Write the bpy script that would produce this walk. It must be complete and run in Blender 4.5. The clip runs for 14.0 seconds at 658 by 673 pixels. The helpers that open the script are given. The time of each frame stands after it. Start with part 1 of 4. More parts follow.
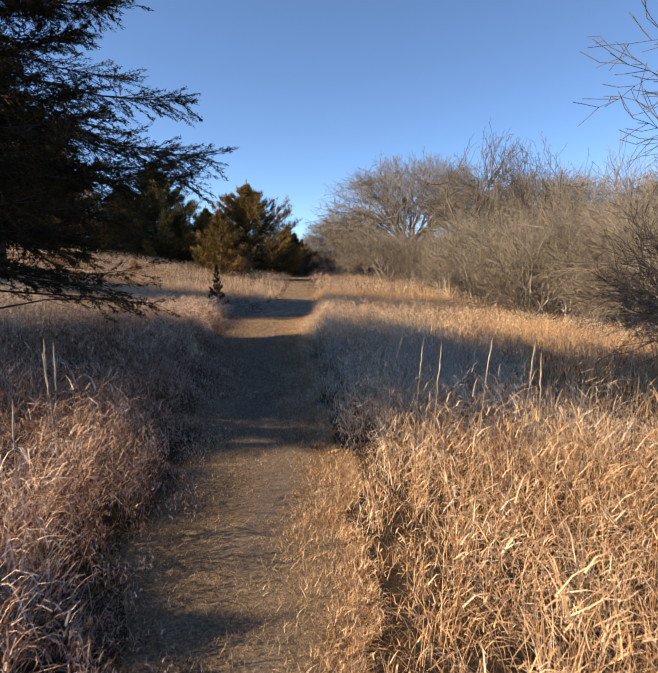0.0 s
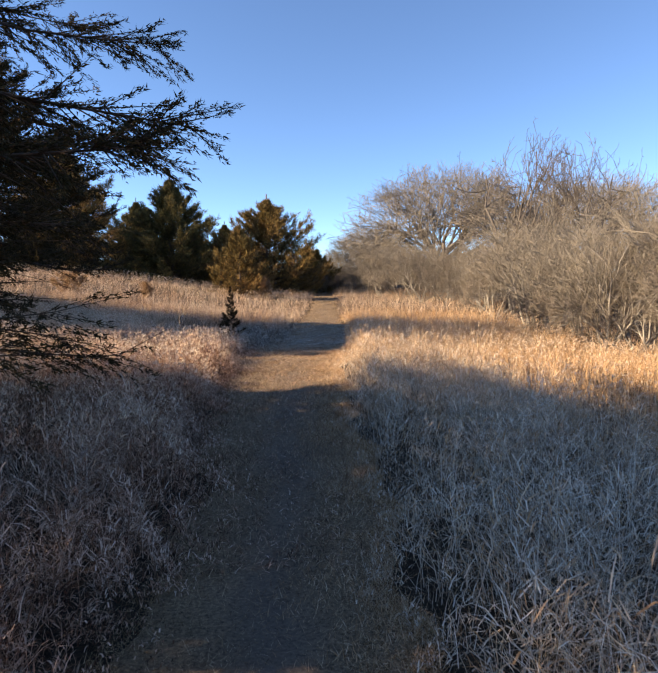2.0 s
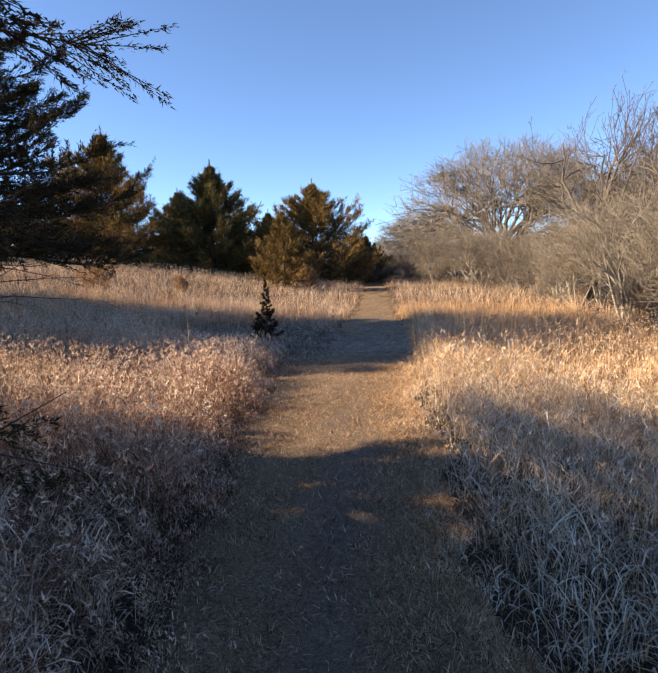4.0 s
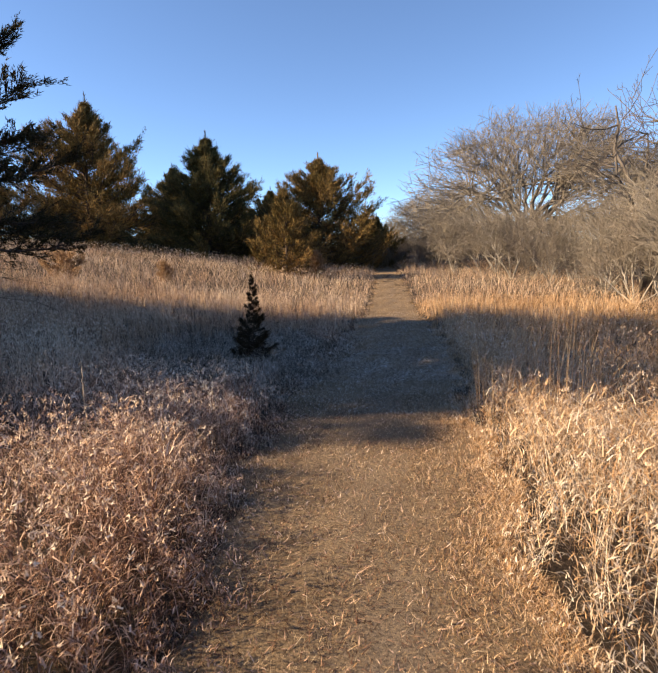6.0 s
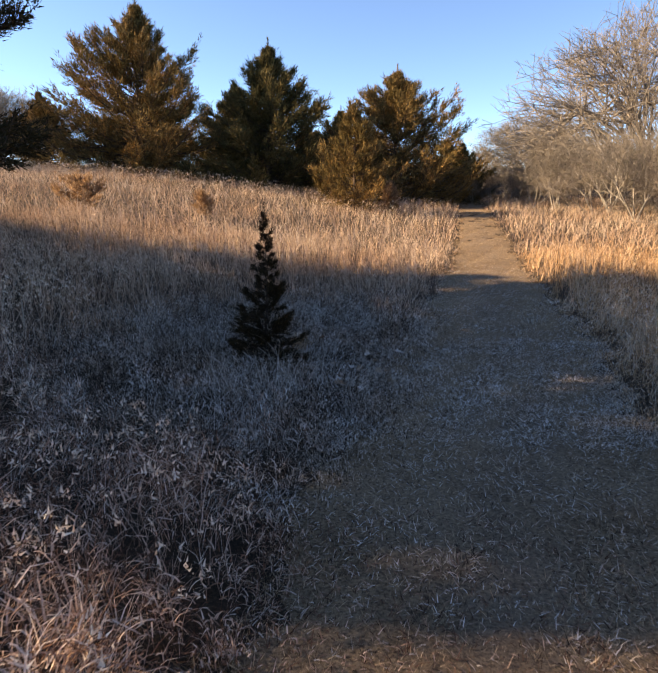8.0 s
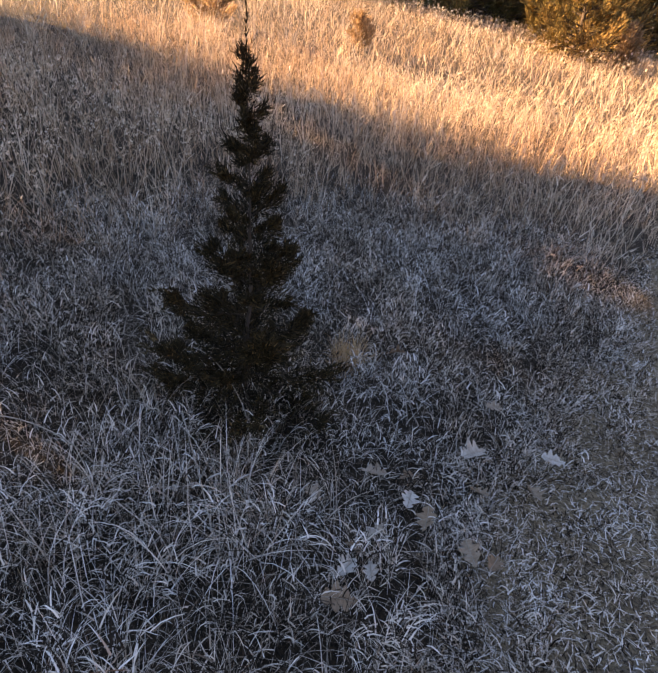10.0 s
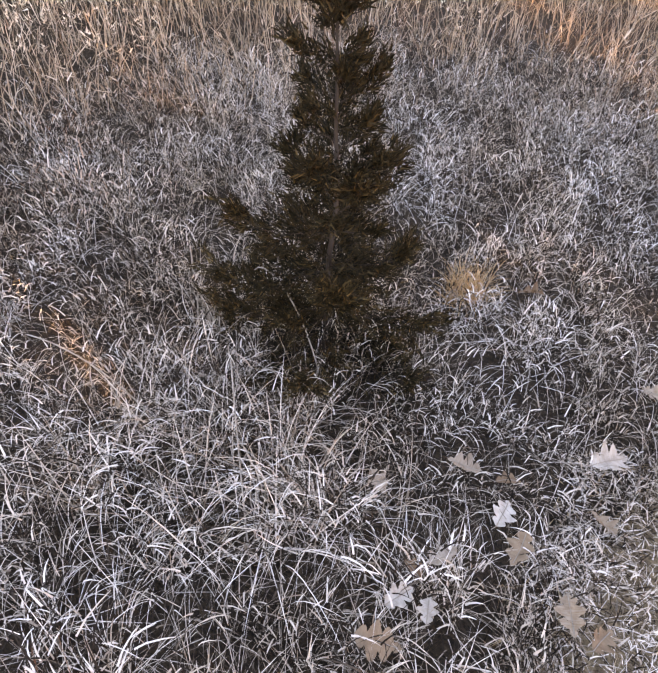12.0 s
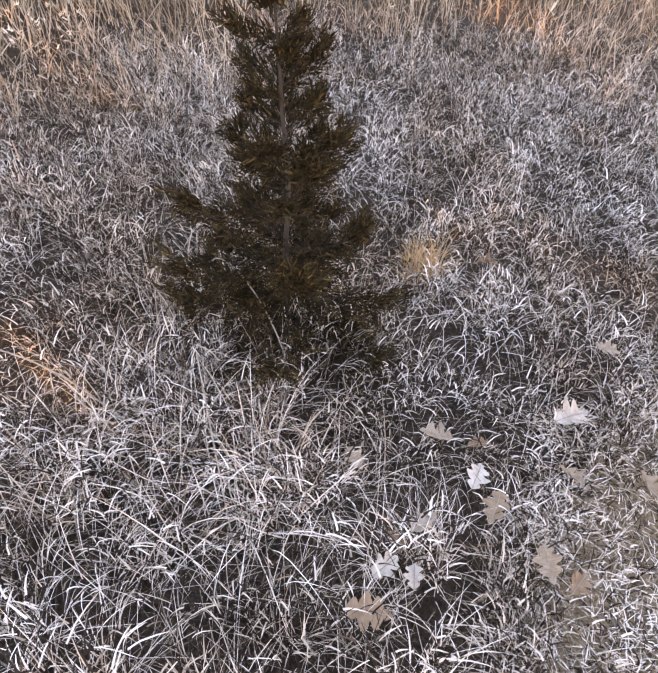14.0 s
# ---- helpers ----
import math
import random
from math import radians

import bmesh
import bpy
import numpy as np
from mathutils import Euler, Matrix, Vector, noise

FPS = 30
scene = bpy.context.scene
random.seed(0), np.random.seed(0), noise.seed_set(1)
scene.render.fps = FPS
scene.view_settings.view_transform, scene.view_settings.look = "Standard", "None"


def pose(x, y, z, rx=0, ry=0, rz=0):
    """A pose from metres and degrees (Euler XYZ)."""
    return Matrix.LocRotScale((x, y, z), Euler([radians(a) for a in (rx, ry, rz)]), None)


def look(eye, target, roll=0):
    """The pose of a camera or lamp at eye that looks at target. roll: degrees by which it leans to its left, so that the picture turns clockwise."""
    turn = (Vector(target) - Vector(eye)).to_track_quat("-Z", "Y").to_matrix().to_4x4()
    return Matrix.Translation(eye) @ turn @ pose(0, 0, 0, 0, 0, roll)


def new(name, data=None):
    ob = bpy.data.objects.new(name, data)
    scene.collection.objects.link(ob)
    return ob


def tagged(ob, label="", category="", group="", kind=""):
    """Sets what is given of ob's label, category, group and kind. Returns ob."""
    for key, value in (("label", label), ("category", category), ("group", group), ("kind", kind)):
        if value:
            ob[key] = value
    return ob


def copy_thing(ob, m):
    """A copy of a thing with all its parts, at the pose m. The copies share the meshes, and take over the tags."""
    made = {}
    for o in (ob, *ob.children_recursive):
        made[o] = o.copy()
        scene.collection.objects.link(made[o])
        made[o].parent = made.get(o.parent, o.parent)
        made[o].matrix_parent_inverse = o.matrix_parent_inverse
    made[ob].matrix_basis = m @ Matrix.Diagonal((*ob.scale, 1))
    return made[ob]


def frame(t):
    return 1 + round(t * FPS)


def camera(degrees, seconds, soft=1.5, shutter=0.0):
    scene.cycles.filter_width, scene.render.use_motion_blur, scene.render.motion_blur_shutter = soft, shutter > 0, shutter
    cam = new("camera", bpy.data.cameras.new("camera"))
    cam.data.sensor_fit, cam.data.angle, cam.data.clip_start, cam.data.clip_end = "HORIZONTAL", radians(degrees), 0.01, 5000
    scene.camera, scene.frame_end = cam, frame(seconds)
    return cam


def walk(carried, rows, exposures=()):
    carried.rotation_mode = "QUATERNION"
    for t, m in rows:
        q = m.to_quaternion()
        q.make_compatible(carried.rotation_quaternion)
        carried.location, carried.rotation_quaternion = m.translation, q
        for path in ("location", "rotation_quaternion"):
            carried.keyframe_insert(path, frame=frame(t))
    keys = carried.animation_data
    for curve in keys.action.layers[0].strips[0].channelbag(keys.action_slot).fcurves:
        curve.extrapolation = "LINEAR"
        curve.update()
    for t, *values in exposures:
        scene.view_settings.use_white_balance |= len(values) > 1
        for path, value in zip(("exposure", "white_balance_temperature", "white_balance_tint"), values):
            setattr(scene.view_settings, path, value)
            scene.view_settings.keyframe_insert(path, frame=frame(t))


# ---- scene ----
cam = camera(62.0, 14.0, 1.6, 0.1)
PATH = [
    (0, (0.33, -0.705, 1.427), (0.585, 1.264, 1.186), 0.6),
    (0.5, (0.374, 0.002, 1.478), (0.688, 1.965, 1.255), 0.8),
    (1, (0.379, 0.722, 1.48), (0.687, 2.686, 1.269), 0.6),
    (1.5, (0.345, 1.475, 1.538), (0.581, 3.452, 1.348), 0.2),
    (2, (0.353, 2.236, 1.567), (0.529, 4.219, 1.383), -0.3),
    (2.5, (0.393, 3.0, 1.591), (0.513, 4.987, 1.397), -0.5),
    (3, (0.417, 3.744, 1.597), (0.488, 5.732, 1.385), -0.9),
    (3.2, (0.419, 4.06, 1.592), (0.471, 6.047, 1.373), -1.1),
    (5.3, (0.372, 7.32, 1.762), (0.346, 9.308, 1.54), -1.5),
    (5.5, (0.367, 7.749, 1.785), (0.346, 9.735, 1.55), -1.4),
    (6, (0.342, 8.775, 1.815), (0.317, 10.754, 1.529), -1.3),
    (6.5, (0.362, 9.787, 1.82), (0.295, 11.756, 1.475), -1.0),
    (7, (0.35, 10.766, 1.856), (0.21, 12.719, 1.45), -1.0),
    (7.2, (0.356, 11.162, 1.836), (0.181, 13.107, 1.405), -1.0),
    (9.3, (0.226, 15.31, 1.687), (-0.296, 17.093, 0.946), 2.9),
    (9.5, (0.22, 15.634, 1.685), (-0.367, 17.368, 0.879), 3.4),
    (10, (0.121, 16.291, 1.669), (-0.614, 17.853, 0.658), 5.1),
    (10.5, (0.028, 16.698, 1.614), (-0.872, 17.993, 0.384), 3.2),
    (11, (-0.007, 16.873, 1.587), (-1.008, 17.961, 0.24), 0.3),
    (11.5, (-0.023, 16.888, 1.588), (-1.012, 17.944, 0.206), 0.7),
    (12, (-0.05, 16.881, 1.581), (-1.008, 17.922, 0.168), 1.5),
    (12.5, (-0.066, 16.873, 1.571), (-0.999, 17.909, 0.137), 1.8),
    (13, (-0.077, 16.868, 1.57), (-0.985, 17.909, 0.124), 1.8),
    (13.5, (-0.073, 16.86, 1.571), (-0.949, 17.923, 0.121), 1.5),
    (14, (-0.048, 16.853, 1.572), (-0.876, 17.97, 0.135), 0.7),
]
EXPOSURES = [(0, 1.15, 7450, 10), (1.5, 1.32, 7400, 10), (2.5, 1.60, 7550, 12), (3.2, 1.58, 7500, 12), (5.5, 1.38, 7600, 11), (7.2, 1.38, 8000, 12), (9.5, 2.6, 10100, 20), (10.0, 2.8, 11500, 23), (10.5, 3.3, 15000, 28), (11.0, 3.92, 20000, 31), (14, 4.58, 25000, 33)]
walk(cam, [(t, look(eye, target, roll)) for t, eye, target, roll in PATH], EXPOSURES)

# ---- light: low winter sun from the side, clear sky ----
SUN_EL, SUN_AZ = 24.0, -95.0          # azimuth from +y towards +x
to_sun = Vector((math.sin(radians(SUN_AZ)) * math.cos(radians(SUN_EL)),
                 math.cos(radians(SUN_AZ)) * math.cos(radians(SUN_EL)), math.sin(radians(SUN_EL))))
world = bpy.data.worlds.new("sky")
scene.world = world
world.use_nodes = True
wn = world.node_tree
sky = wn.nodes.new("ShaderNodeTexSky")
sky.sky_type = 'NISHITA'
sky.sun_disc = False
sky.sun_elevation = radians(SUN_EL)
sky.sun_rotation = radians(SUN_AZ)
sky.air_density, sky.dust_density, sky.ozone_density = 1.0, 0.0, 5.5
sky.altitude = 3500
wn.links.new(sky.outputs[0], wn.nodes["Background"].inputs[0])
wn.nodes["Background"].inputs[1].default_value = 0.115
sun = new("sun", bpy.data.lights.new("sun", 'SUN'))
sun.data.energy, sun.data.angle, sun.data.color = 5.0, radians(0.55), (1.0, 0.83, 0.62)
sun.matrix_world = look(to_sun * 60, (0, 0, 0))


# ---- materials ----
def ramp(nt, fac, stops):
    n = nt.nodes.new("ShaderNodeValToRGB")
    while len(n.color_ramp.elements) < len(stops):
        n.color_ramp.elements.new(0.5)
    for e, (p, c) in zip(n.color_ramp.elements, stops):
        e.position, e.color = p, (*c, 1)
    nt.links.new(fac, n.inputs[0])
    return n.outputs[0]


def noise_tex(nt, scale, detail=4.0, stretch=None, rough=0.6):
    n = nt.nodes.new("ShaderNodeTexNoise")
    n.inputs["Scale"].default_value, n.inputs["Detail"].default_value = scale, detail
    n.inputs["Roughness"].default_value = rough
    co = nt.nodes.new("ShaderNodeTexCoord")
    if stretch:
        m = nt.nodes.new("ShaderNodeMapping")
        m.inputs["Scale"].default_value = stretch
        nt.links.new(co.outputs["Object"], m.inputs[0])
        nt.links.new(m.outputs[0], n.inputs["Vector"])
    else:
        nt.links.new(co.outputs["Object"], n.inputs["Vector"])
    return n.outputs["Fac"]


def mixed(nt, fac, a, b, mode='MIX'):
    n = nt.nodes.new("ShaderNodeMix")
    n.data_type, n.blend_type = 'RGBA', mode
    for sock, v in ((n.inputs[0], fac), (n.inputs[6], a), (n.inputs[7], b)):
        if isinstance(v, (int, float)):
            sock.default_value = v
        elif isinstance(v, tuple):
            sock.default_value = (*v, 1)
        else:
            nt.links.new(v, sock)
    return n.outputs[2]


def shader(name, rough=0.8):
    m = bpy.data.materials.new(name)
    m.use_nodes = True
    nt = m.node_tree
    b = nt.nodes["Principled BSDF"]
    b.inputs["Roughness"].default_value = rough
    b.inputs["Specular IOR Level"].default_value = 0.25
    return m, nt, b


def bump(nt, b, h, strength, dist):
    n = nt.nodes.new("ShaderNodeBump")
    n.inputs["Strength"].default_value, n.inputs["Distance"].default_value = strength, dist
    nt.links.new(h, n.inputs["Height"])
    nt.links.new(n.outputs[0], b.inputs["Normal"])


def leafy(name, stops, patch_scale, patch_a, patch_b, through_light=0.42, rough=0.65):
    """A blade or leaf: a colour per piece, patches across the field, some light let through."""
    m, nt, b = shader(name, rough)
    b.inputs["Specular IOR Level"].default_value = 0.08
    at = nt.nodes.new("ShaderNodeAttribute")
    at.attribute_name = "tint"
    col = ramp(nt, at.outputs["Fac"], stops)
    patch = ramp(nt, noise_tex(nt, patch_scale, 3), ((0.38, patch_a), (0.62, patch_b)))
    col = mixed(nt, 1.0, col, patch, 'MULTIPLY')
    nt.links.new(col, b.inputs["Base Color"])
    tr = nt.nodes.new("ShaderNodeBsdfTranslucent")
    nt.links.new(col, tr.inputs[0])
    mx = nt.nodes.new("ShaderNodeMixShader")
    mx.inputs[0].default_value = through_light
    nt.links.new(b.outputs[0], mx.inputs[1])
    nt.links.new(tr.outputs[0], mx.inputs[2])
    nt.links.new(mx.outputs[0], nt.nodes["Material Output"].inputs[0])
    return m


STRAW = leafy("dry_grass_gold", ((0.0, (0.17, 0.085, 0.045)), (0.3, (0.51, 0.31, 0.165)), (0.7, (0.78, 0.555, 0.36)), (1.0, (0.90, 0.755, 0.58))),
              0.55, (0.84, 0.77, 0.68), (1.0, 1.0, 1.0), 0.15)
ROSE = leafy("dry_grass_rosy", ((0.0, (0.055, 0.028, 0.021)), (0.35, (0.31, 0.18, 0.12)), (0.72, (0.75, 0.555, 0.425)), (1.0, (0.92, 0.80, 0.69))),
             0.5, (0.78, 0.66, 0.60), (1.0, 0.98, 0.96), 0.12)
TAN = leafy("dry_grass_tan", ((0.0, (0.09, 0.05, 0.038)), (0.3, (0.42, 0.295, 0.205)), (0.7, (0.80, 0.63, 0.475)), (1.0, (0.92, 0.82, 0.69))),
            0.35, (0.82, 0.72, 0.66), (1.0, 1.0, 1.0), 0.18)
# Paler grass colour that lifts the brightness where the cedar's shadow lies.
SHADE_LIFT = leafy("dry_grass_pale_shade_lift", ((0.0, (0.16, 0.12, 0.085)), (0.3, (0.55, 0.44, 0.335)), (0.7, (0.84, 0.735, 0.60)), (1.0, (0.94, 0.88, 0.78))),
               0.6, (0.86, 0.82, 0.78), (1.0, 1.0, 1.0), 0.12)
MOWN = leafy("mown_thatch", ((0.0, (0.06, 0.036, 0.022)), (0.4, (0.42, 0.285, 0.165)), (0.8, (0.74, 0.55, 0.355)), (1.0, (0.88, 0.74, 0.53))),
             0.9, (0.74, 0.68, 0.6), (1.0, 1.0, 1.0))
# Near-black blades put the shade of the gaps into the colour.
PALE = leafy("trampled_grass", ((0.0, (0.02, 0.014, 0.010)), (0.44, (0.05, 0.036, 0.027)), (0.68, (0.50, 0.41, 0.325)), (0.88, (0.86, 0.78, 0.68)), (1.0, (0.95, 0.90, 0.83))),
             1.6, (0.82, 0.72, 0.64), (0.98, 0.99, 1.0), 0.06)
# The sun fleck on this tuft is put into its yellow.
TUFTY = leafy("sunlit_yellow_tuft", ((0.0, (0.50, 0.27, 0.13)), (1.0, (0.86, 0.58, 0.34))), 3.0, (0.9, 0.9, 0.9), (1, 1, 1))
RUST = leafy("bluestem_stems", ((0.0, (0.34, 0.19, 0.10)), (0.5, (0.55, 0.37, 0.22)), (1.0, (0.72, 0.56, 0.37))), 2.0, (0.9, 0.85, 0.8), (1, 1, 1), 0.15)
# Near cedars' shade is put into this colour, far darker than CEDAR_SUN.
CEDAR_SHADE = leafy("cedar_foliage", ((0.0, (0.018, 0.017, 0.009)), (0.45, (0.045, 0.038, 0.018)), (0.8, (0.10, 0.066, 0.030)), (1.0, (0.21, 0.12, 0.055))),
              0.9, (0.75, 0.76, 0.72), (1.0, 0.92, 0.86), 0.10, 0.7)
# Lit copy of the foliage above: sunlight on far crowns raised its bronze.
CEDAR_SUN = leafy("cedar_foliage_bronze_sunlit", ((0.0, (0.055, 0.045, 0.02)), (0.45, (0.23, 0.155, 0.062)), (0.8, (0.41, 0.255, 0.105)), (1.0, (0.53, 0.32, 0.14))),
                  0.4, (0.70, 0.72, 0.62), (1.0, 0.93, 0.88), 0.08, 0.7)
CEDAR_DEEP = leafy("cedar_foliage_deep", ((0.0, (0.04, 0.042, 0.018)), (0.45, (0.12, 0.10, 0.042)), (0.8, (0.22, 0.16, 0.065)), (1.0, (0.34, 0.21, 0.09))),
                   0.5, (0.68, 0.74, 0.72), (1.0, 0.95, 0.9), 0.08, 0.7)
YOUNG = leafy("young_cedar_foliage", ((0.0, (0.010, 0.008, 0.005)), (0.5, (0.042, 0.029, 0.014)), (0.82, (0.135, 0.09, 0.042)), (1.0, (0.34, 0.21, 0.10))),
              5.0, (0.8, 0.72, 0.6), (1, 1, 1), 0.06, 0.7)
BUSHY = leafy("withered_weed_leaves", ((0.0, (0.20, 0.12, 0.07)), (0.5, (0.38, 0.25, 0.15)), (1.0, (0.55, 0.39, 0.24))), 2.0, (0.85, 0.8, 0.75), (1, 1, 1))
OAKLEAF = leafy("dead_oak_leaf", ((0.0, (0.22, 0.115, 0.065)), (0.5, (0.36, 0.25, 0.17)), (1.0, (0.60, 0.55, 0.48))), 40.0, (0.75, 0.72, 0.7), (1, 1, 1), 0.15, 0.6)


def bark(name, dark, light, scale):
    m, nt, b = shader(name, 0.9)
    f = noise_tex(nt, scale, 6, (1, 1, 0.25))
    g = noise_tex(nt, 0.6, 2)
    col = ramp(nt, f, ((0.3, dark), (0.7, light)))
    col = mixed(nt, 1.0, col, ramp(nt, g, ((0.35, (0.75, 0.75, 0.78)), (0.65, (1, 1, 1)))), 'MULTIPLY')
    nt.links.new(col, b.inputs["Base Color"])
    bump(nt, b, f, 0.6, 0.02)
    return m


BARK_CEDAR = bark("cedar_bark", (0.035, 0.024, 0.018), (0.11, 0.078, 0.058), 14)
BARK_OAK = bark("oak_bark", (0.13, 0.11, 0.088), (0.36, 0.31, 0.25), 9)
BARK_DUSK = bark("dark_grey_bark", (0.075, 0.062, 0.05), (0.20, 0.165, 0.135), 9)
TWIG = bark("grey_brown_twigs", (0.13, 0.11, 0.088), (0.40, 0.345, 0.275), 5)
TWIG_DIM = bark("grey_thicket_twigs", (0.125, 0.108, 0.087), (0.37, 0.32, 0.255), 5)
TWIG_RED = bark("reddish_twigs", (0.115, 0.094, 0.075), (0.33, 0.275, 0.215), 5)
STALKY = bark("pale_grey_stems", (0.20, 0.175, 0.145), (0.50, 0.45, 0.38), 5)
BLACKTWIG = bark("dark_bare_twigs", (0.05, 0.042, 0.036), (0.13, 0.11, 0.095), 6)
STALK = bark("weathered_stalk", (0.26, 0.21, 0.16), (0.52, 0.45, 0.36), 30)


def ground_material(name, soil, straw, amount, bare=None):
    m, nt, b = shader(name, 0.95)
    fine = noise_tex(nt, 48, 8, (1, 1.6, 1), 0.8)
    mid = noise_tex(nt, 1.3, 4)
    col = ramp(nt, fine, ((amount - 0.12, soil), (amount + 0.12, straw)))
    col = mixed(nt, 1.0, col, ramp(nt, mid, ((0.3, (0.68, 0.64, 0.60)), (0.7, (1, 1, 1)))), 'MULTIPLY')
    if bare:
        at = nt.nodes.new("ShaderNodeAttribute")
        at.attribute_name = "worn"
        col = mixed(nt, at.outputs["Fac"], col, ramp(nt, fine, ((0.35, bare[0]), (0.65, bare[1]))))
    nt.links.new(col, b.inputs["Base Color"])
    bump(nt, b, fine, 0.8, 0.03)
    return m


GROUND = ground_material("meadow_floor", (0.022, 0.015, 0.010), (0.12, 0.08, 0.046), 0.54)
TRACK = ground_material("mown_track", (0.075, 0.052, 0.034), (0.46, 0.33, 0.20), 0.50, ((0.10, 0.078, 0.062), (0.24, 0.19, 0.15)))

# ---- ground ----
EDGE_Y = (-40, 0, 3, 6.3, 8.7, 12.5, 14, 16.5, 19.4, 22, 25.5, 32, 41, 60)
EDGE_L = (-1.6, -0.28, -0.24, -0.28, -0.40, -0.44, -0.34, -0.13, 0.30, 0.75, 1.36, 2.04, 2.84, 4.2)
EDGE_R = (-0.1, 0.72, 0.84, 1.0, 1.08, 1.40, 1.65, 2.0, 2.5, 2.65, 2.82, 3.42, 4.1, 5.6)
PROF_Y = (-60, -1, 4, 9, 12, 14, 17, 22, 28, 35, 42, 55, 90, 200)
PROF_Z = (-0.4, -0.1, 0.03, 0.14, 0.16, 0.10, 0.02, 0.02, 0.2, 0.45, 0.75, 0.95, 3.2, 6.0)


def smooth_interp(y, ys, zs):
    return (np.interp(y - 1.0, ys, zs) + np.interp(y, ys, zs) * 2 + np.interp(y + 1.0, ys, zs)) / 4


def xl(y):
    return smooth_interp(y, EDGE_Y, EDGE_L) + 0.07 * np.sin(y * 2.3) + 0.06 * np.sin(y * 5.1 + 1) + 0.03 * np.sin(y * 11.3)


def xr(y):
    return smooth_interp(y, EDGE_Y, EDGE_R) + 0.06 * np.sin(y * 1.9 + 2) + 0.05 * np.sin(y * 4.7) + 0.03 * np.sin(y * 10.1)


def gh(x, y):
    """Height of the ground."""
    x, y = np.asarray(x, float), np.asarray(y, float)
    dl = np.maximum(0, smooth_interp(y, EDGE_Y, EDGE_L) - x)
    dr = np.maximum(0, x - smooth_interp(y, EDGE_Y, EDGE_R))
    fall = np.interp(y, (10, 14, 20, 30), (0.11, 0.11, 0.07, 0.01))
    dr = 14 * np.tanh(dr / 14)
    z = smooth_interp(y, PROF_Y, PROF_Z) + 2.5 * (1 - np.exp(-(dl / 15) ** 1.9)) - fall * dr * dr / (dr + 3.0)
    z = z + 0.05 * np.sin(x * 0.9 + 1.3) * np.sin(y * 0.7) * np.clip((dl + dr) / 2, 0, 1)
    return z + 0.012 * np.sin(x * 4.1 + y) * np.sin(y * 3.3)


def gz(x, y):
    return float(gh(x, y))


def grid_mesh(name, xs, ys, zf):
    nx, ny = len(xs), len(ys)
    X, Y = np.meshgrid(xs, ys)
    v = np.column_stack((X.ravel(), Y.ravel(), zf(X.ravel(), Y.ravel())))
    i = np.arange((ny - 1) * nx).reshape(ny - 1, nx)[:, :-1].ravel()
    quads = np.column_stack((i, i + 1, i + nx + 1, i + nx))
    me = bpy.data.meshes.new(name)
    me.from_pydata(v.tolist(), [], quads.tolist())
    me.polygons.foreach_set("use_smooth", np.ones(len(quads), bool))
    return me


def axis(near0, near1, step, far):
    core = np.arange(near0, near1 + step / 2, step)
    out = [step * 1.25 ** k for k in range(1, 60)]
    up = near1 + np.cumsum(out)
    dn = near0 - np.cumsum(out)
    return np.concatenate((dn[dn > -far][::-1], core, up[up < far]))


me = grid_mesh("ground", axis(-8, 8, 0.25, 900), axis(-3, 28, 0.25, 900), gh)
me.materials.append(GROUND)
tagged(new("ground", me), "rolling prairie floor of dry thatch and soil", "ground", kind="structure")

ty = np.arange(-12, 58, 0.2)
tu = np.linspace(-0.12, 1.12, 15)
U, TY = np.meshgrid(tu, ty)
TX = xl(TY) + (xr(TY) - xl(TY)) * U
TZ = gh(TX, TY) + 0.010 - 0.012 * np.clip(np.abs(U - 0.5) * 2 - 0.9, 0, 1) * 10 + 0.008 * np.sin(TX * 11 + TY * 3) * np.sin(TY * 7)
n = len(tu)
i = np.arange((len(ty) - 1) * n).reshape(-1, n)[:, :-1].ravel()
me = bpy.data.meshes.new("path")
me.from_pydata(np.column_stack((TX.ravel(), TY.ravel(), TZ.ravel())).tolist(), [], np.column_stack((i, i + 1, i + n + 1, i + n)).tolist())
me.polygons.foreach_set("use_smooth", np.ones(len(i), bool))
worn = np.exp(-((U - 0.55 - 0.06 * np.sin(TY * 0.8)) / 0.17) ** 2) * np.interp(TY, (-12, 9, 13, 58), (1.0, 1.0, 0.35, 0.35)) * (0.8 + 0.2 * np.sin(TY * 3.1))
me.attributes.new("worn", 'FLOAT', 'POINT').data.foreach_set("value", worn.ravel().astype(np.float32))
me.materials.append(TRACK)
tagged(new("path", me), "worn mown footpath of trodden brown thatch", "path", kind="structure")


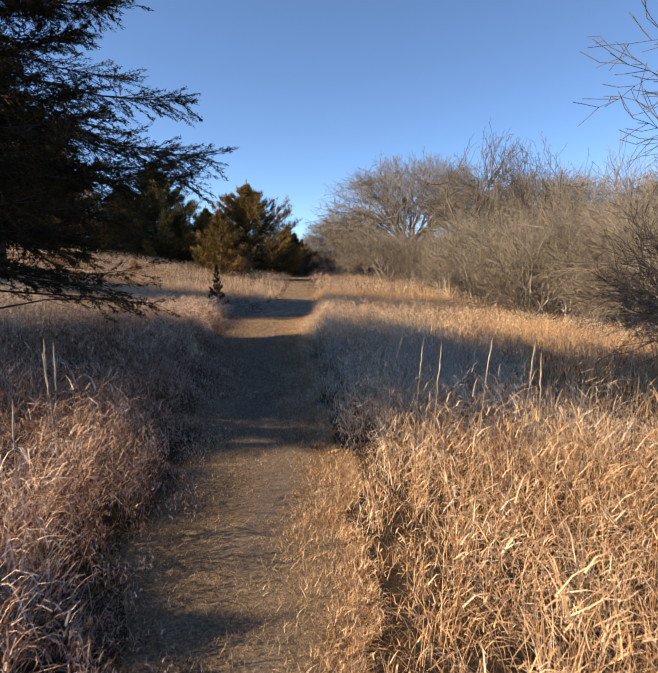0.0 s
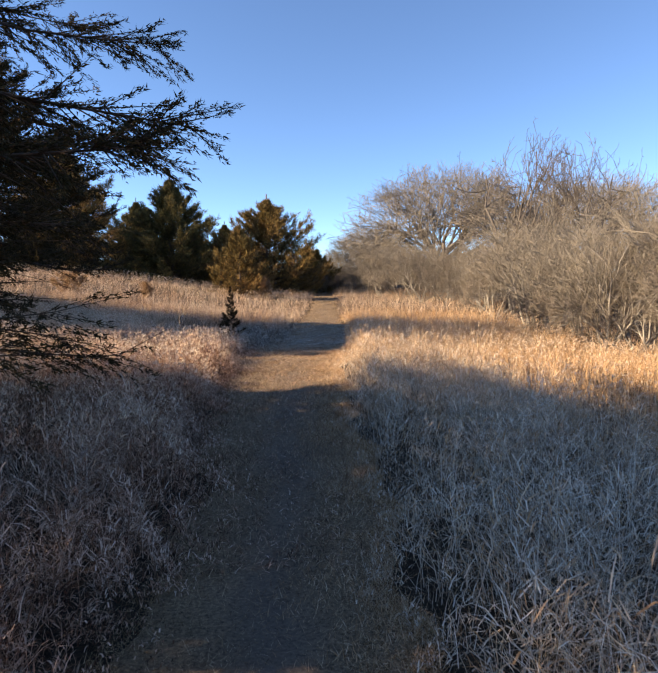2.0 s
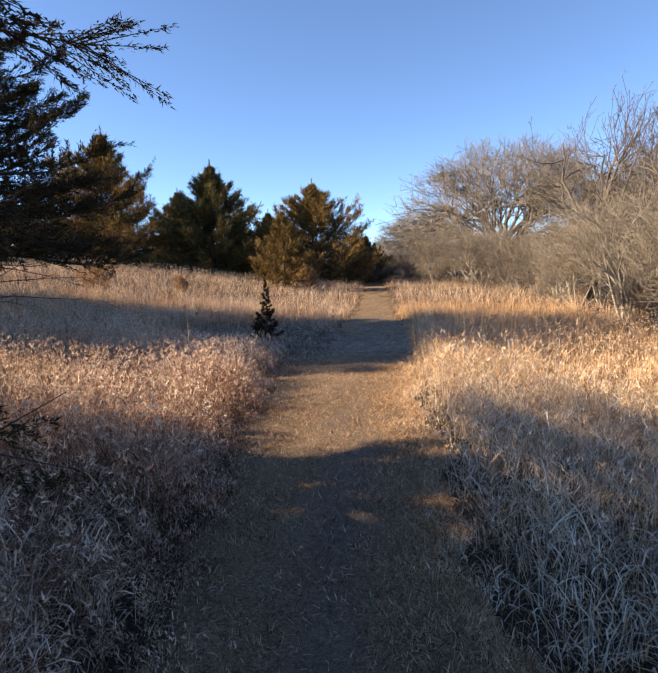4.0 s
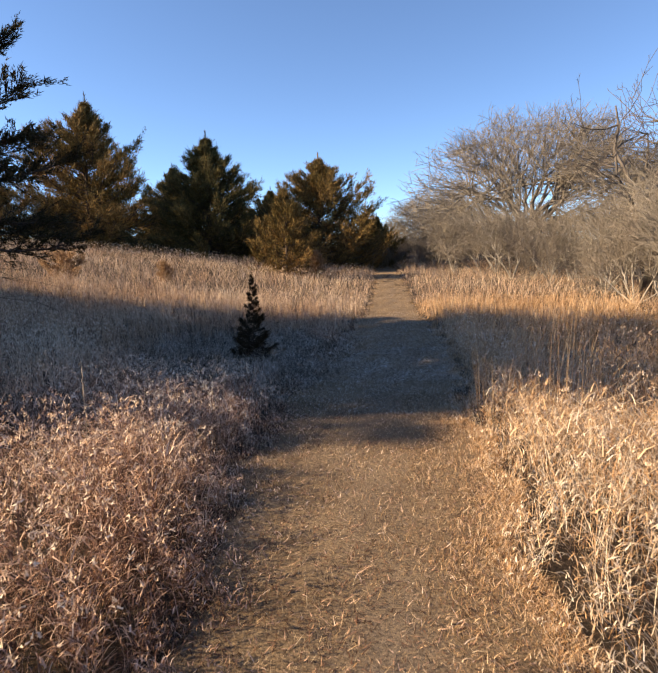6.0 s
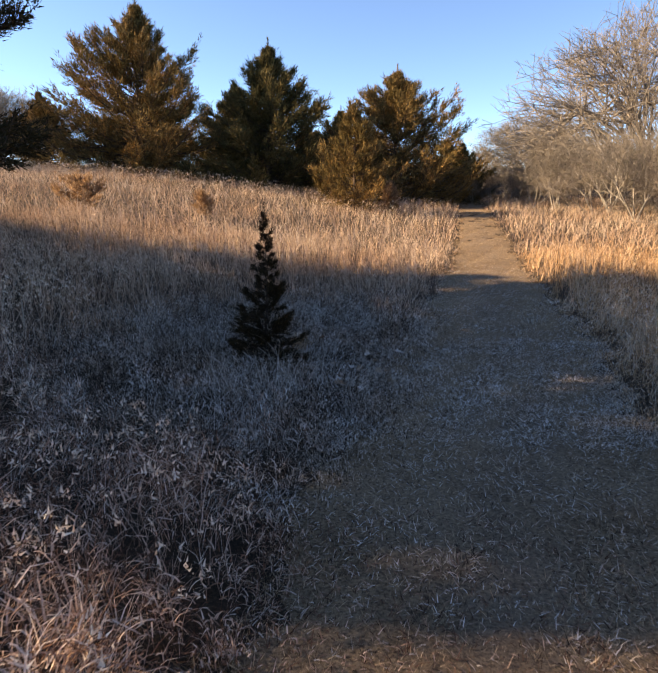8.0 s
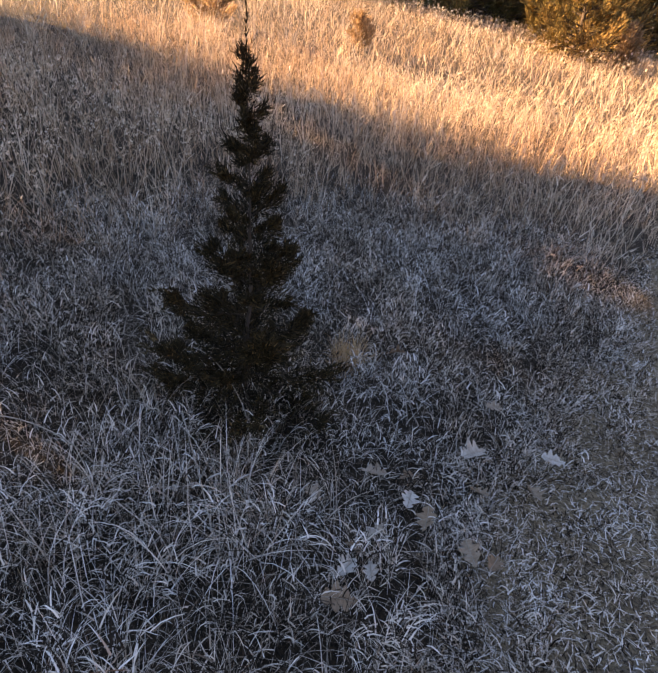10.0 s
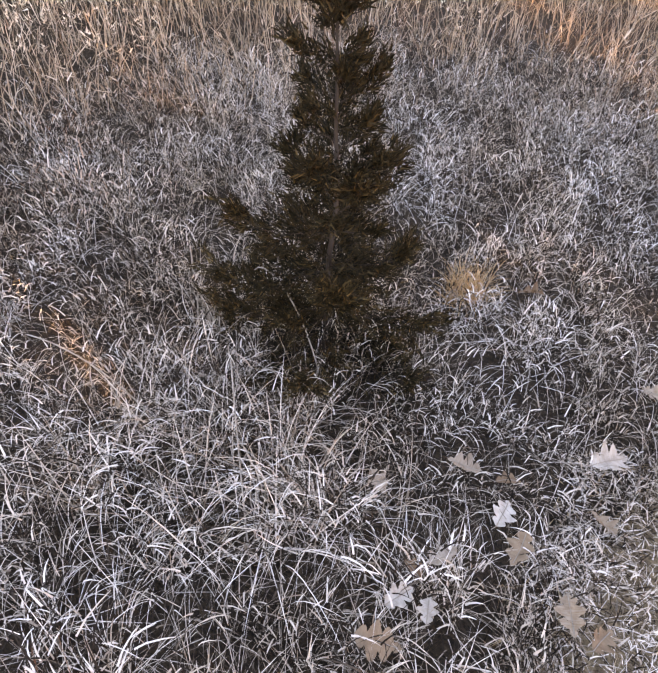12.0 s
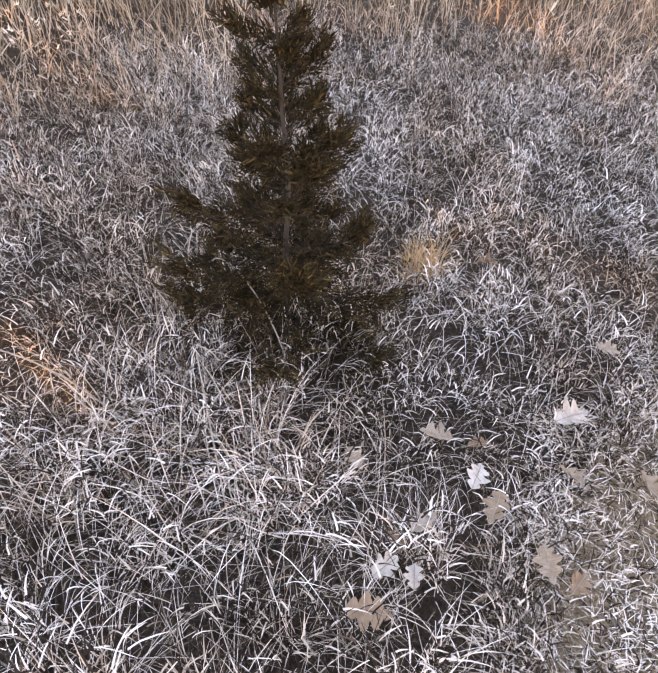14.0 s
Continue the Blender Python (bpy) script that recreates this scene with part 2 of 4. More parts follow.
# ---- mesh helpers ----
def tri_mesh(name, verts, tris, tint=None, material=None):
    me = bpy.data.meshes.new(name)
    me.vertices.add(len(verts))
    me.vertices.foreach_set("co", np.ascontiguousarray(verts, np.float32).ravel())
    me.loops.add(len(tris) * 3)
    me.loops.foreach_set("vertex_index", np.ascontiguousarray(tris, np.int32).ravel())
    me.polygons.add(len(tris))
    me.polygons.foreach_set("loop_start", np.arange(len(tris), dtype=np.int32) * 3)
    me.polygons.foreach_set("use_smooth", np.ones(len(tris), bool))
    if tint is not None:
        me.attributes.new("tint", 'FLOAT', 'POINT').data.foreach_set("value", np.asarray(tint, np.float32))
    me.update(calc_edges=True)
    if material:
        me.materials.append(material)
    return me


def blade_mesh(name, rng, x, y, z, h, w, lean, curl, az, tint, segs, material):
    """Ribbons that rise from (x, y, z) with length h, leaning by lean (radians) towards az and bending on by curl."""
    n = len(x)
    px, py, pz = x.copy(), y.copy(), z - 0.01
    face = az + rng.uniform(-1.2, 1.2, n) + math.pi / 2
    sx, sy = np.cos(face), np.sin(face)
    cols = []
    for k in range(segs + 1):
        u = k / segs
        ww = w * (1 - u ** 1.6) * 0.5
        if k < segs:
            cols.append(np.column_stack((px - sx * ww, py - sy * ww, pz)))
            cols.append(np.column_stack((px + sx * ww, py + sy * ww, pz)))
        else:
            cols.append(np.column_stack((px, py, pz)))
        th = lean + curl * ((k + 0.5) / segs) ** 1.5
        st = h / segs
        px = px + np.sin(th) * np.cos(az) * st
        py = py + np.sin(th) * np.sin(az) * st
        pz = np.maximum(pz + np.cos(th) * st, z + 0.004)
    m = 2 * segs + 1
    verts = np.stack(cols, 1).reshape(-1, 3)
    one = []
    for k in range(segs - 1):
        a = 2 * k
        one += [(a, a + 1, a + 3), (a, a + 3, a + 2)]
    a = 2 * (segs - 1)
    one.append((a, a + 1, a + 2))
    tris = (np.array(one)[None] + (np.arange(n) * m)[:, None, None]).reshape(-1, 3)
    return tri_mesh(name, verts, tris, np.repeat(tint, m), material)


def tubes(segs, sides=3):
    """Vertices and triangles of tapered tubes; segs: rows of x0 y0 z0 x1 y1 z1 r0 r1."""
    s = np.asarray(segs, float)
    a, b = s[:, :3], s[:, 3:6]
    d = b - a
    d /= np.linalg.norm(d, axis=1, keepdims=True) + 1e-9
    ref = np.where(np.abs(d[:, 2:3]) > 0.9, np.array([[1.0, 0, 0]]), np.array([[0, 0, 1.0]]))
    e = np.cross(d, ref)
    e /= np.linalg.norm(e, axis=1, keepdims=True) + 1e-9
    f = np.cross(d, e)
    ang = np.arange(sides) * 2 * math.pi / sides
    ring = np.cos(ang)[None, :, None] * e[:, None] + np.sin(ang)[None, :, None] * f[:, None]
    va = a[:, None] + ring * s[:, 6][:, None, None]
    vb = b[:, None] + ring * s[:, 7][:, None, None]
    verts = np.concatenate((va, vb), 1).reshape(-1, 3)
    one = []
    for k in range(sides):
        j = (k + 1) % sides
        one += [(k, j, sides + j), (k, sides + j, sides + k)]
    tris = (np.array(one)[None] + (np.arange(len(s)) * 2 * sides)[:, None, None]).reshape(-1, 3)
    return verts, tris


def chain(points, radii, sides=5):
    """One connected, closed tube along the points."""
    p = np.asarray(points, float)
    n = len(p)
    ang = np.arange(sides) * 2 * math.pi / sides
    verts = []
    for k in range(n):
        d = unit(p[min(k + 1, n - 1)] - p[max(k - 1, 0)])
        e = unit(np.cross(d, (1, 0, 0) if abs(d[2]) > 0.9 else (0, 0, 1)))
        f = np.cross(d, e)
        verts += [p[k] + radii[k] * (math.cos(a) * e + math.sin(a) * f) for a in ang]
    tris = []
    for k in range(n - 1):
        for j in range(sides):
            a, c = k * sides + j, k * sides + (j + 1) % sides
            tris += [(a, c, c + sides), (a, c + sides, a + sides)]
    for j in range(1, sides - 1):
        tris += [(0, j + 1, j), ((n - 1) * sides, (n - 1) * sides + j, (n - 1) * sides + j + 1)]
    return np.array(verts), np.array(tris)


def unit(v):
    return v / (np.linalg.norm(v) + 1e-9)


def part(name, me, parent, label=""):
    ob = new(name, me)
    ob.parent = parent
    return tagged(ob, label)


# ---- trees without leaves ----
def grow(rng, p, d, length, r, level, depth, out, up, spread, kids, rmin):
    steps = 4 if level < 2 else (3 if level < depth else 2)
    pts, st = [p], length / steps
    r1 = r
    for k in range(steps):
        d = unit(d + rng.normal(0, 0.15 + 0.03 * level, 3) + np.array((0, 0, up)))
        q = p + d * st
        r2 = max(r1 * 0.83, rmin)
        out[min(level, depth)].append((*p, *q, r1, r2))
        p, r1 = q, r2
        if level < depth:
            for c in range(kids[level] if k > 0 or level > 0 else 0):
                side = unit(np.cross(d, rng.normal(0, 1, 3)))
                a = rng.uniform(0.6, 1.0) * spread
                nd = unit(d * math.cos(a) + side * math.sin(a))
                grow(rng, p, nd, length * rng.uniform(0.48, 0.72), max(rmin, r1 * rng.uniform(0.5, 0.7)), level + 1, depth, out, up, spread, kids, rmin)
    return p


def bare_tree(name, seed, height, stems, lean, r, depth, up, spread, kids, thick, fine, label, category, first=0.55, rmin=0.006):
    rng = np.random.default_rng(seed)
    out = [[] for _ in range(depth + 1)]
    for s in range(stems):
        a = rng.uniform(0, 2 * math.pi)
        tilt = lean * rng.uniform(0.3, 1.0)
        d = np.array((math.sin(tilt) * math.cos(a), math.sin(tilt) * math.sin(a), math.cos(tilt)))
        base = np.array((rng.normal(0, 0.12), rng.normal(0, 0.12), -0.1)) if stems > 1 else np.array((0, 0, -0.1))
        grow(rng, base, d, height * first * rng.uniform(0.75, 1.1), r * rng.uniform(0.6, 1.0), 0, depth, out, up, spread, kids, rmin)
    top = tagged(new(name), label, category)
    part("trunk", tri_mesh("trunk", *tubes(out[0] + out[1], 6), None, thick), top)
    rest = [s for lev in out[2:] for s in lev]
    part("crown", tri_mesh("crown", *tubes(rest, 3), None, fine), top)
    return top


def place(x, y, turn=0.0, scale=1.0, sink=0.0):
    return pose(x, y, gz(x, y) - sink, 0, 0, turn) @ Matrix.Scale(scale, 4)


def put(ob, x, y, turn=0.0, scale=1.0, sink=0.0):
    ob.matrix_basis = place(x, y, turn, scale, sink)
    return ob


def put_copy(ob, x, y, turn=0.0, scale=1.0, sink=0.0):
    c = copy_thing(ob, Matrix.Identity(4))
    c.matrix_basis = place(x, y, turn, scale, sink)
    return c


# ---- cedars ----
def kites(rng, p, d, length, width, tint):
    """Small pointed sprays at p along d, one triangle each."""
    n = len(p)
    side = np.cross(d, rng.normal(0, 1, (n, 3)))
    side /= np.linalg.norm(side, axis=1, keepdims=True) + 1e-9
    L, W = length[:, None], width[:, None]
    v = np.stack((p + side * W, p - side * W, p + d * L), 1).reshape(-1, 3)
    return v, np.arange(n * 3).reshape(-1, 3), np.repeat(tint, 3)


def cedar(name, seed, height, radius, clear, limbs, twigs, sprays, leaf, foliage, label, profile, rise=(0.3, 0.4), dead=0, slim=0.10, loose=0.34, wood_r=1.0, lift=0.12, leader=8, hang=0.14, twig_len=0.25, fan=1.0, boughs=0, facing=0.0):
    """profile: limb length over the crown's height, as (fractions, shares of the radius)."""
    rng = np.random.default_rng(seed)
    wood, P, D = [], [], []
    r0 = 0.024 * height * wood_r
    zz = np.linspace(-0.15, height * 0.97, 12)
    wob = np.cumsum(rng.normal(0, 0.012 * height, (12, 2)), 0) * 0.5
    wob -= wob[0]
    axis_pts = [np.array((*wob[k], zz[k])) for k in range(12)]
    for i in range(limbs):
        f = (i + rng.uniform(0, 1)) / limbs
        h = clear + (height - clear) * f ** 1.1
        g = (h - clear) / (height - clear)
        R = radius * np.interp(g, *profile) * rng.uniform(0.58, 1.18)
        az = i * 2.399 + rng.uniform(-0.5, 0.5)
        el = rise[0] + rise[1] * g + rng.normal(0, 0.10)
        p = np.array((np.interp(h, zz, wob[:, 0]), np.interp(h, zz, wob[:, 1]), h))
        d = np.array((math.cos(az) * math.cos(el), math.sin(az) * math.cos(el), math.sin(el)))
        sp = max(3, round(sprays * (0.3 + 0.7 * R / radius)))
        steps = 6
        rr = 0.007 * height * (1 - 0.75 * g) * wood_r
        for k in range(steps):
            d = unit(d + rng.normal(0, 0.06, 3) + np.array((0, 0, -0.06 if k < 3 else lift)))
            q = p + d * R / steps
            wood.append((*p, *q, rr * (1 - k / 7), rr * (1 - (k + 1) / 7)))
            if k >= 1 or height < 2:
                for t in range(twigs if height > 2 else max(1, round(twigs * (0.1 + 0.9 * min(1, R / radius))))):
                    s0 = p + (q - p) * rng.uniform(0, 1)
                    sd = unit(d * 0.75 + unit(np.cross(d, (0, 0, 1))) * rng.choice((-1, 1)) * rng.uniform(0.2, 1.0) * fan + np.array((0, 0, rng.normal(hang, 0.34))))
                    L = max(R, 0.14 * radius) * twig_len * (1.15 - 0.6 * k / steps) * rng.uniform(0.5, 1.2)
                    wood.append((*s0, *(s0 + sd * L), rr * 0.2, 0.0015 * height / 6))
                    u = np.sqrt(rng.uniform(0.02, 1.0, sp))[:, None]
                    P.append(s0 + sd * L * u + rng.normal(0, leaf * 0.28, (sp, 3)))
                    D.append(sd + rng.normal(0, loose, (sp, 3)) + np.array((0, 0, 0.4 if rise[0] > 0.15 else hang)))
            p = q
        m = sp * 4
        P.append(p - d * rng.uniform(-0.08, 0.3, m)[:, None] * R / 3 + rng.normal(0, leaf * 0.5, (m, 3)))
        D.append(d + rng.normal(0, loose, (m, 3)))
    for i in range(dead):
        az = rng.uniform(0, 6.283)
        p = np.array((0, 0, rng.uniform(0.3, max(0.5, clear * 1.1))))
        d = np.array((math.cos(az), math.sin(az), rng.uniform(-0.15, 0.35)))
        for k in range(4):
            d = unit(d + rng.normal(0, 0.12, 3))
            q = p + d * radius * 0.19
            wood.append((*p, *q, 0.018 - 0.004 * k, 0.014 - 0.004 * k + 0.001))
            for t in range(2):
                wood.append((*q, *(q + unit(d + rng.normal(0, 0.6, 3)) * radius * 0.14), 0.005, 0.002))
            p = q
    for i in range(boughs):
        # low, thinly clad boughs that hang out over the grass on one side
        az = facing + radians(-55 + 115 * (i + rng.uniform(0.2, 0.8)) / boughs)
        p = np.array((0, 0, rng.uniform(0.75, 1.35)))
        d = np.array((math.cos(az), math.sin(az), rng.uniform(-0.12, 0.05)))
        R = radius * rng.uniform(0.55, 0.78)
        for k in range(6):
            d = unit(d + rng.normal(0, 0.07, 3) + np.array((0, 0, -0.02)))
            q = p + d * R / 6
            wood.append((*p, *q, 0.022 - 0.003 * k, 0.019 - 0.003 * k))
            for t in range(0 if k < 2 else 7):
                s0 = p + (q - p) * rng.uniform(0, 1)
                sd = unit(d * 0.7 + unit(np.cross(d, (0, 0, 1))) * rng.uniform(-0.9, 0.9) + np.array((0, 0, rng.normal(-0.12, 0.2))))
                L = R * 0.2 * rng.uniform(0.5, 1.2)
                wood.append((*s0, *(s0 + sd * L), 0.004, 0.0015))
                P.append(s0 + sd * L * np.sqrt(rng.uniform(0.02, 1.0, sprays))[:, None] + rng.normal(0, leaf * 0.28, (sprays, 3)))
                D.append(sd + rng.normal(0, loose, (sprays, 3)))
            p = q
    m = sprays * leader
    P.append(np.array((*wob[-1], height * 1.09)) - np.array((0, 0, 1)) * rng.uniform(0, 1, m)[:, None] ** 1.5 * 0.16 * height)
    D.append(np.array((0, 0, 1.0)) + rng.normal(0, 0.28, (m, 3)))
    P, D = np.concatenate(P), np.concatenate(D)
    D /= np.linalg.norm(D, axis=1, keepdims=True)
    n = len(P)
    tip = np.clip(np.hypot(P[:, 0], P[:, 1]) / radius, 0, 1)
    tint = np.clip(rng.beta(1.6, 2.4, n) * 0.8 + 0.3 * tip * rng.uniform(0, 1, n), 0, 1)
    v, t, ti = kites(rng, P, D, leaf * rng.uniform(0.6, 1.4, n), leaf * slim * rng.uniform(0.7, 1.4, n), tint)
    top = tagged(new(name), label, "tree")
    part("trunk", tri_mesh("trunk", *chain(axis_pts, [r0 * (1.25 - k / 9.6 if k < 2 else 1 - k / 11.6) for k in range(12)], 9), None, BARK_CEDAR), top)
    part("branchwork", tri_mesh("branchwork", *tubes(wood, 3), None, BARK_CEDAR), top)
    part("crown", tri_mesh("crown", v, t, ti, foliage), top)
    return top


NEAR_SHAPE = ((0, 0.15, 0.28, 0.37, 0.45, 0.56, 0.8, 1), (0.62, 0.84, 0.98, 1.0, 0.86, 0.66, 0.26, 0.04))
CONE = ((0, 0.06, 0.35, 0.6, 0.82, 0.93, 1), (0.85, 1.05, 0.86, 0.50, 0.21, 0.09, 0.02))
COLUMN = ((0, 0.1, 0.5, 0.8, 1), (0.8, 1.0, 0.88, 0.48, 0.05))
BROAD = ((0, 0.10, 0.5, 0.8, 1), (0.85, 1.0, 0.66, 0.30, 0.03))
BUSH = ((0, 0.2, 0.6, 0.85, 1), (0.75, 1.0, 0.8, 0.5, 0.15))
put(cedar("cedar_tree", 11, 6.6, 3.75, 1.75, 160, 16, 54, 0.046, CEDAR_SHADE, "large dark green cedar overhanging the path in its own shade", NEAR_SHAPE, (-0.08, 0.30), 9, 0.13, 0.5, 1.0, 0.07, 4, -0.12, 0.24, 0.9, 5, radians(70)), -3.75, 6.4, 290)
put(cedar("cedar_tree", 12, 8.4, 4.0, 1.6, 125, 11, 40, 0.08, CEDAR_SHADE, "tall green cedar with a bare lower trunk", BROAD, (0.10, 0.5), 12, 0.13, 0.5, 1.0, 0.15, 3), -8.2, 18.8, 0)
FAR = "dense bronze-green cedar at the top of the meadow"
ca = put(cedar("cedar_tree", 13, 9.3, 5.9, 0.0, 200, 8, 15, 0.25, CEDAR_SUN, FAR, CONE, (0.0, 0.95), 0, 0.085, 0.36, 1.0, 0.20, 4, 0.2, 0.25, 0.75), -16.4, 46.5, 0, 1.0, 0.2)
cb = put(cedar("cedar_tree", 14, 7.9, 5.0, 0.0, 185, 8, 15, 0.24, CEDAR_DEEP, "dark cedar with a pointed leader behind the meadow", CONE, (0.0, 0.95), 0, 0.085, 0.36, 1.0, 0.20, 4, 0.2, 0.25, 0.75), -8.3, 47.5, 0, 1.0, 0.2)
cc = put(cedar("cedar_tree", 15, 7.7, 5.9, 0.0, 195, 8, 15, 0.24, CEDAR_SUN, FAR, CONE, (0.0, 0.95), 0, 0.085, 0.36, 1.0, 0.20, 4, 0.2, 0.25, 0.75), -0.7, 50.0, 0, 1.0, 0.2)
cd = put(cedar("cedar_tree", 16, 4.6, 2.5, 0.1, 90, 5, 11, 0.19, CEDAR_SUN, "rounded bronze cedar bush beside taller cedars, copied out of view for shade", BROAD, (0.15, 0.80), 0, 0.085, 0.36, 1.0, 0.22, 3, 0.25, 0.25, 0.7), -2.35, 39.5, 0, 1.0, 0.15)
ce = put(cedar("cedar_tree", 17, 10.9, 2.6, 0.6, 110, 4, 10, 0.30, CEDAR_SHADE, "tall narrow cedar whose long shadow crosses the meadow", COLUMN, (0.1, 0.5), 0, 0.13, 0.5, 1.0, 0.16), -21.0, 13.5, 0)
# The four cd copies near x -7 are unseen, added to fill out shade.
for o, x, y, tn, s in ((ce, -21.2, 15.2, 50, 0.95), (ce, -20.6, 17.3, 160, 0.86), (ce, -21.6, 20.9, 100, 1.05), (cd, -6.6, 4.4, 200, 1.1), (cd, -7.6, 8.3, 70, 0.82), (cd, -6.8, 0.8, 20, 0.55), (cd, -6.9, 6.6, 130, 0.9), (cb, -22.0, 63.0, 10, 0.6), (cb, -14.5, 64.0, 80, 0.62), (ca, -9.0, 65.0, 190, 0.5), (cb, -3.0, 64.0, 260, 0.6), (cb, 3.5, 66.0, 340, 0.55), (cb, -4.4, 51.5, 130, 0.65), (ca, -23.4, 48.0, 210, 0.5),
                       (cc, -29.6, 42.5, 60, 1.0), (cb, 3.9, 55.0, 20, 0.5), (cc, -19.8, 54.0, 200, 0.7), (cb, -12.8, 55.0, 300, 0.8)):
    put_copy(o, x, y, tn, s)


# ---- bare trees and thicket on the other side ----
def bent(rng, a, e, n, sag):
    """n + 1 points from a to e, wavering and bowed."""
    L = np.linalg.norm(e - a)
    u = np.linspace(0, 1, n + 1)[:, None]
    side = rng.normal(0, 1, 3)
    bow = np.sin(u * math.pi) * (unit(side) * 0.10 + np.array((0, 0, -sag))) * L
    w = rng.normal(0, 0.025 * L, (n + 1, 3))
    w[0] = w[-1] = 0
    return a + (e - a) * u + bow + w


def dome_tree(name, seed, height, radius, fork, low, counts, r, thick, fine, label, rmin):
    """A leafless tree whose twigs fill a dome: trunk, limbs, boughs, branches and twigs run out towards it."""
    rng = np.random.default_rng(seed)
    base = np.array((0, 0, -0.1))
    crotch = np.array((rng.normal(0, 0.1), rng.normal(0, 0.1), fork))
    mid_z = low + (height - low) * 0.35
    wood, twigs = [], []

    def line(pts, r0, r1, out):
        n = len(pts) - 1
        for k in range(n):
            out.append((*pts[k], *pts[k + 1], r0 + (r1 - r0) * k / n, r0 + (r1 - r0) * (k + 1) / n))

    def shell(direction, f):
        d = unit(direction)
        zr = (height - mid_z) if d[2] > 0 else (mid_z - low)
        return np.array((d[0] * radius, d[1] * radius, mid_z + d[2] * zr)) * np.array((f, f, 1)) - np.array((0, 0, (1 - f) * d[2] * zr))

    n1, n2, n3, n4 = counts
    for i in range(n1):
        az = i * 2.399 + rng.uniform(-0.3, 0.3)
        el = rng.uniform(-0.55, 1.25)
        d1 = np.array((math.cos(az) * math.cos(el), math.sin(az) * math.cos(el), math.sin(el)))
        e1 = shell(d1, rng.uniform(0.42, 0.58))
        p1 = bent(rng, crotch + np.array((0, 0, rng.uniform(-0.3, 0.5) * fork * 0.4)), e1, 5, 0.05)
        line(p1, r * 0.5, r * 0.15, wood)
        for j in range(n2):
            d2 = unit(d1 + rng.normal(0, 0.42, 3))
            e2 = shell(d2, rng.uniform(0.66, 0.86))
            p2 = bent(rng, p1[rng.integers(2, 6)], e2, 4, 0.03)
            line(p2, r * 0.17, r * 0.06, wood)
            for k in range(n3):
                d3 = unit(d2 + rng.normal(0, 0.22, 3))
                e3 = shell(d3, rng.uniform(0.82, 1.0) * rng.uniform(0.94, 1.03))
                p3 = bent(rng, p2[rng.integers(1, 5)], e3, 3, 0.02)
                line(p3, max(rmin * 1.3, r * 0.06), rmin, twigs)
                for m in range(n4):
                    s = p3[rng.integers(1, 4)]
                    d4 = unit(unit(e3 - crotch) + rng.normal(0, 0.6, 3) + np.array((0, 0, 0.1)))
                    reach = radius * rng.uniform(0.03, 0.075)
                    knee = s + d4 * reach
                    twigs.append((*s, *knee, rmin, rmin * 0.85))
                    for c in range(2):
                        d5 = unit(d4 + rng.normal(0, 0.5, 3))
                        twigs.append((*knee, *(knee + d5 * reach * rng.uniform(0.6, 1.1)), rmin * 0.8, rmin * 0.5))
    top = tagged(new(name), label, "tree")
    pts = bent(rng, base, crotch, 4, 0)
    part("trunk", tri_mesh("trunk", *chain(pts, [r * 1.3, r, r * 0.9, r * 0.85, r * 0.7], 9), None, thick), top)
    part("branchwork", tri_mesh("branchwork", *tubes(wood, 5), None, thick), top)
    part("crown", tri_mesh("crown", *tubes(twigs, 3), None, fine), top)
    return top


oak_a = put(dome_tree("oak_tree", 25, 10.2, 9.0, 2.2, 0.3, (20, 7, 10, 7), 0.40, BARK_OAK, TWIG, "wide-crowned leafless oak with grey-brown branches", 0.014), 14.0, 48.0, 20)
oak_b = put(dome_tree("oak_tree", 22, 9.6, 3.6, 3.0, 3.4, (6, 5, 5, 3), 0.19, BARK_DUSK, BARK_DUSK, "slender dark leafless tree rising above the thicket", 0.010), 12.2, 30.0, 0)
sh_a = put(bare_tree("bare_shrub", 23, 4.0, 5, 0.6, 0.055, 3, 0.05, 0.65, (2, 2, 3), STALKY, TWIG_DIM, "tangled leafless grey-brown shrub", "shrub", 0.6, 0.005), 9.6, 20.0, 0)
sh_b = put(bare_tree("bare_shrub", 24, 3.6, 5, 0.75, 0.045, 3, 0.03, 0.7, (2, 2, 3), STALKY, TWIG_RED, "tangled leafless reddish-brown shrub", "shrub", 0.6, 0.005), 9.9, 16.0, 0)

# ---- grass ----
def verge(x, y):
    """Metres outside the path's edge (negative on the path)."""
    return np.maximum(xl(y) - x, x - xr(y))


def trampled(x, y):
    """1 on the low, trodden grass beside the young cedar."""
    return np.clip(1.25 - ((x + 1.1) / 2.5) ** 2 - ((y - 18.5) / 3.1) ** 2 + 0.22 * np.sin(x * 4.1 + y) * np.sin(y * 3.3 - x), 0, 1)


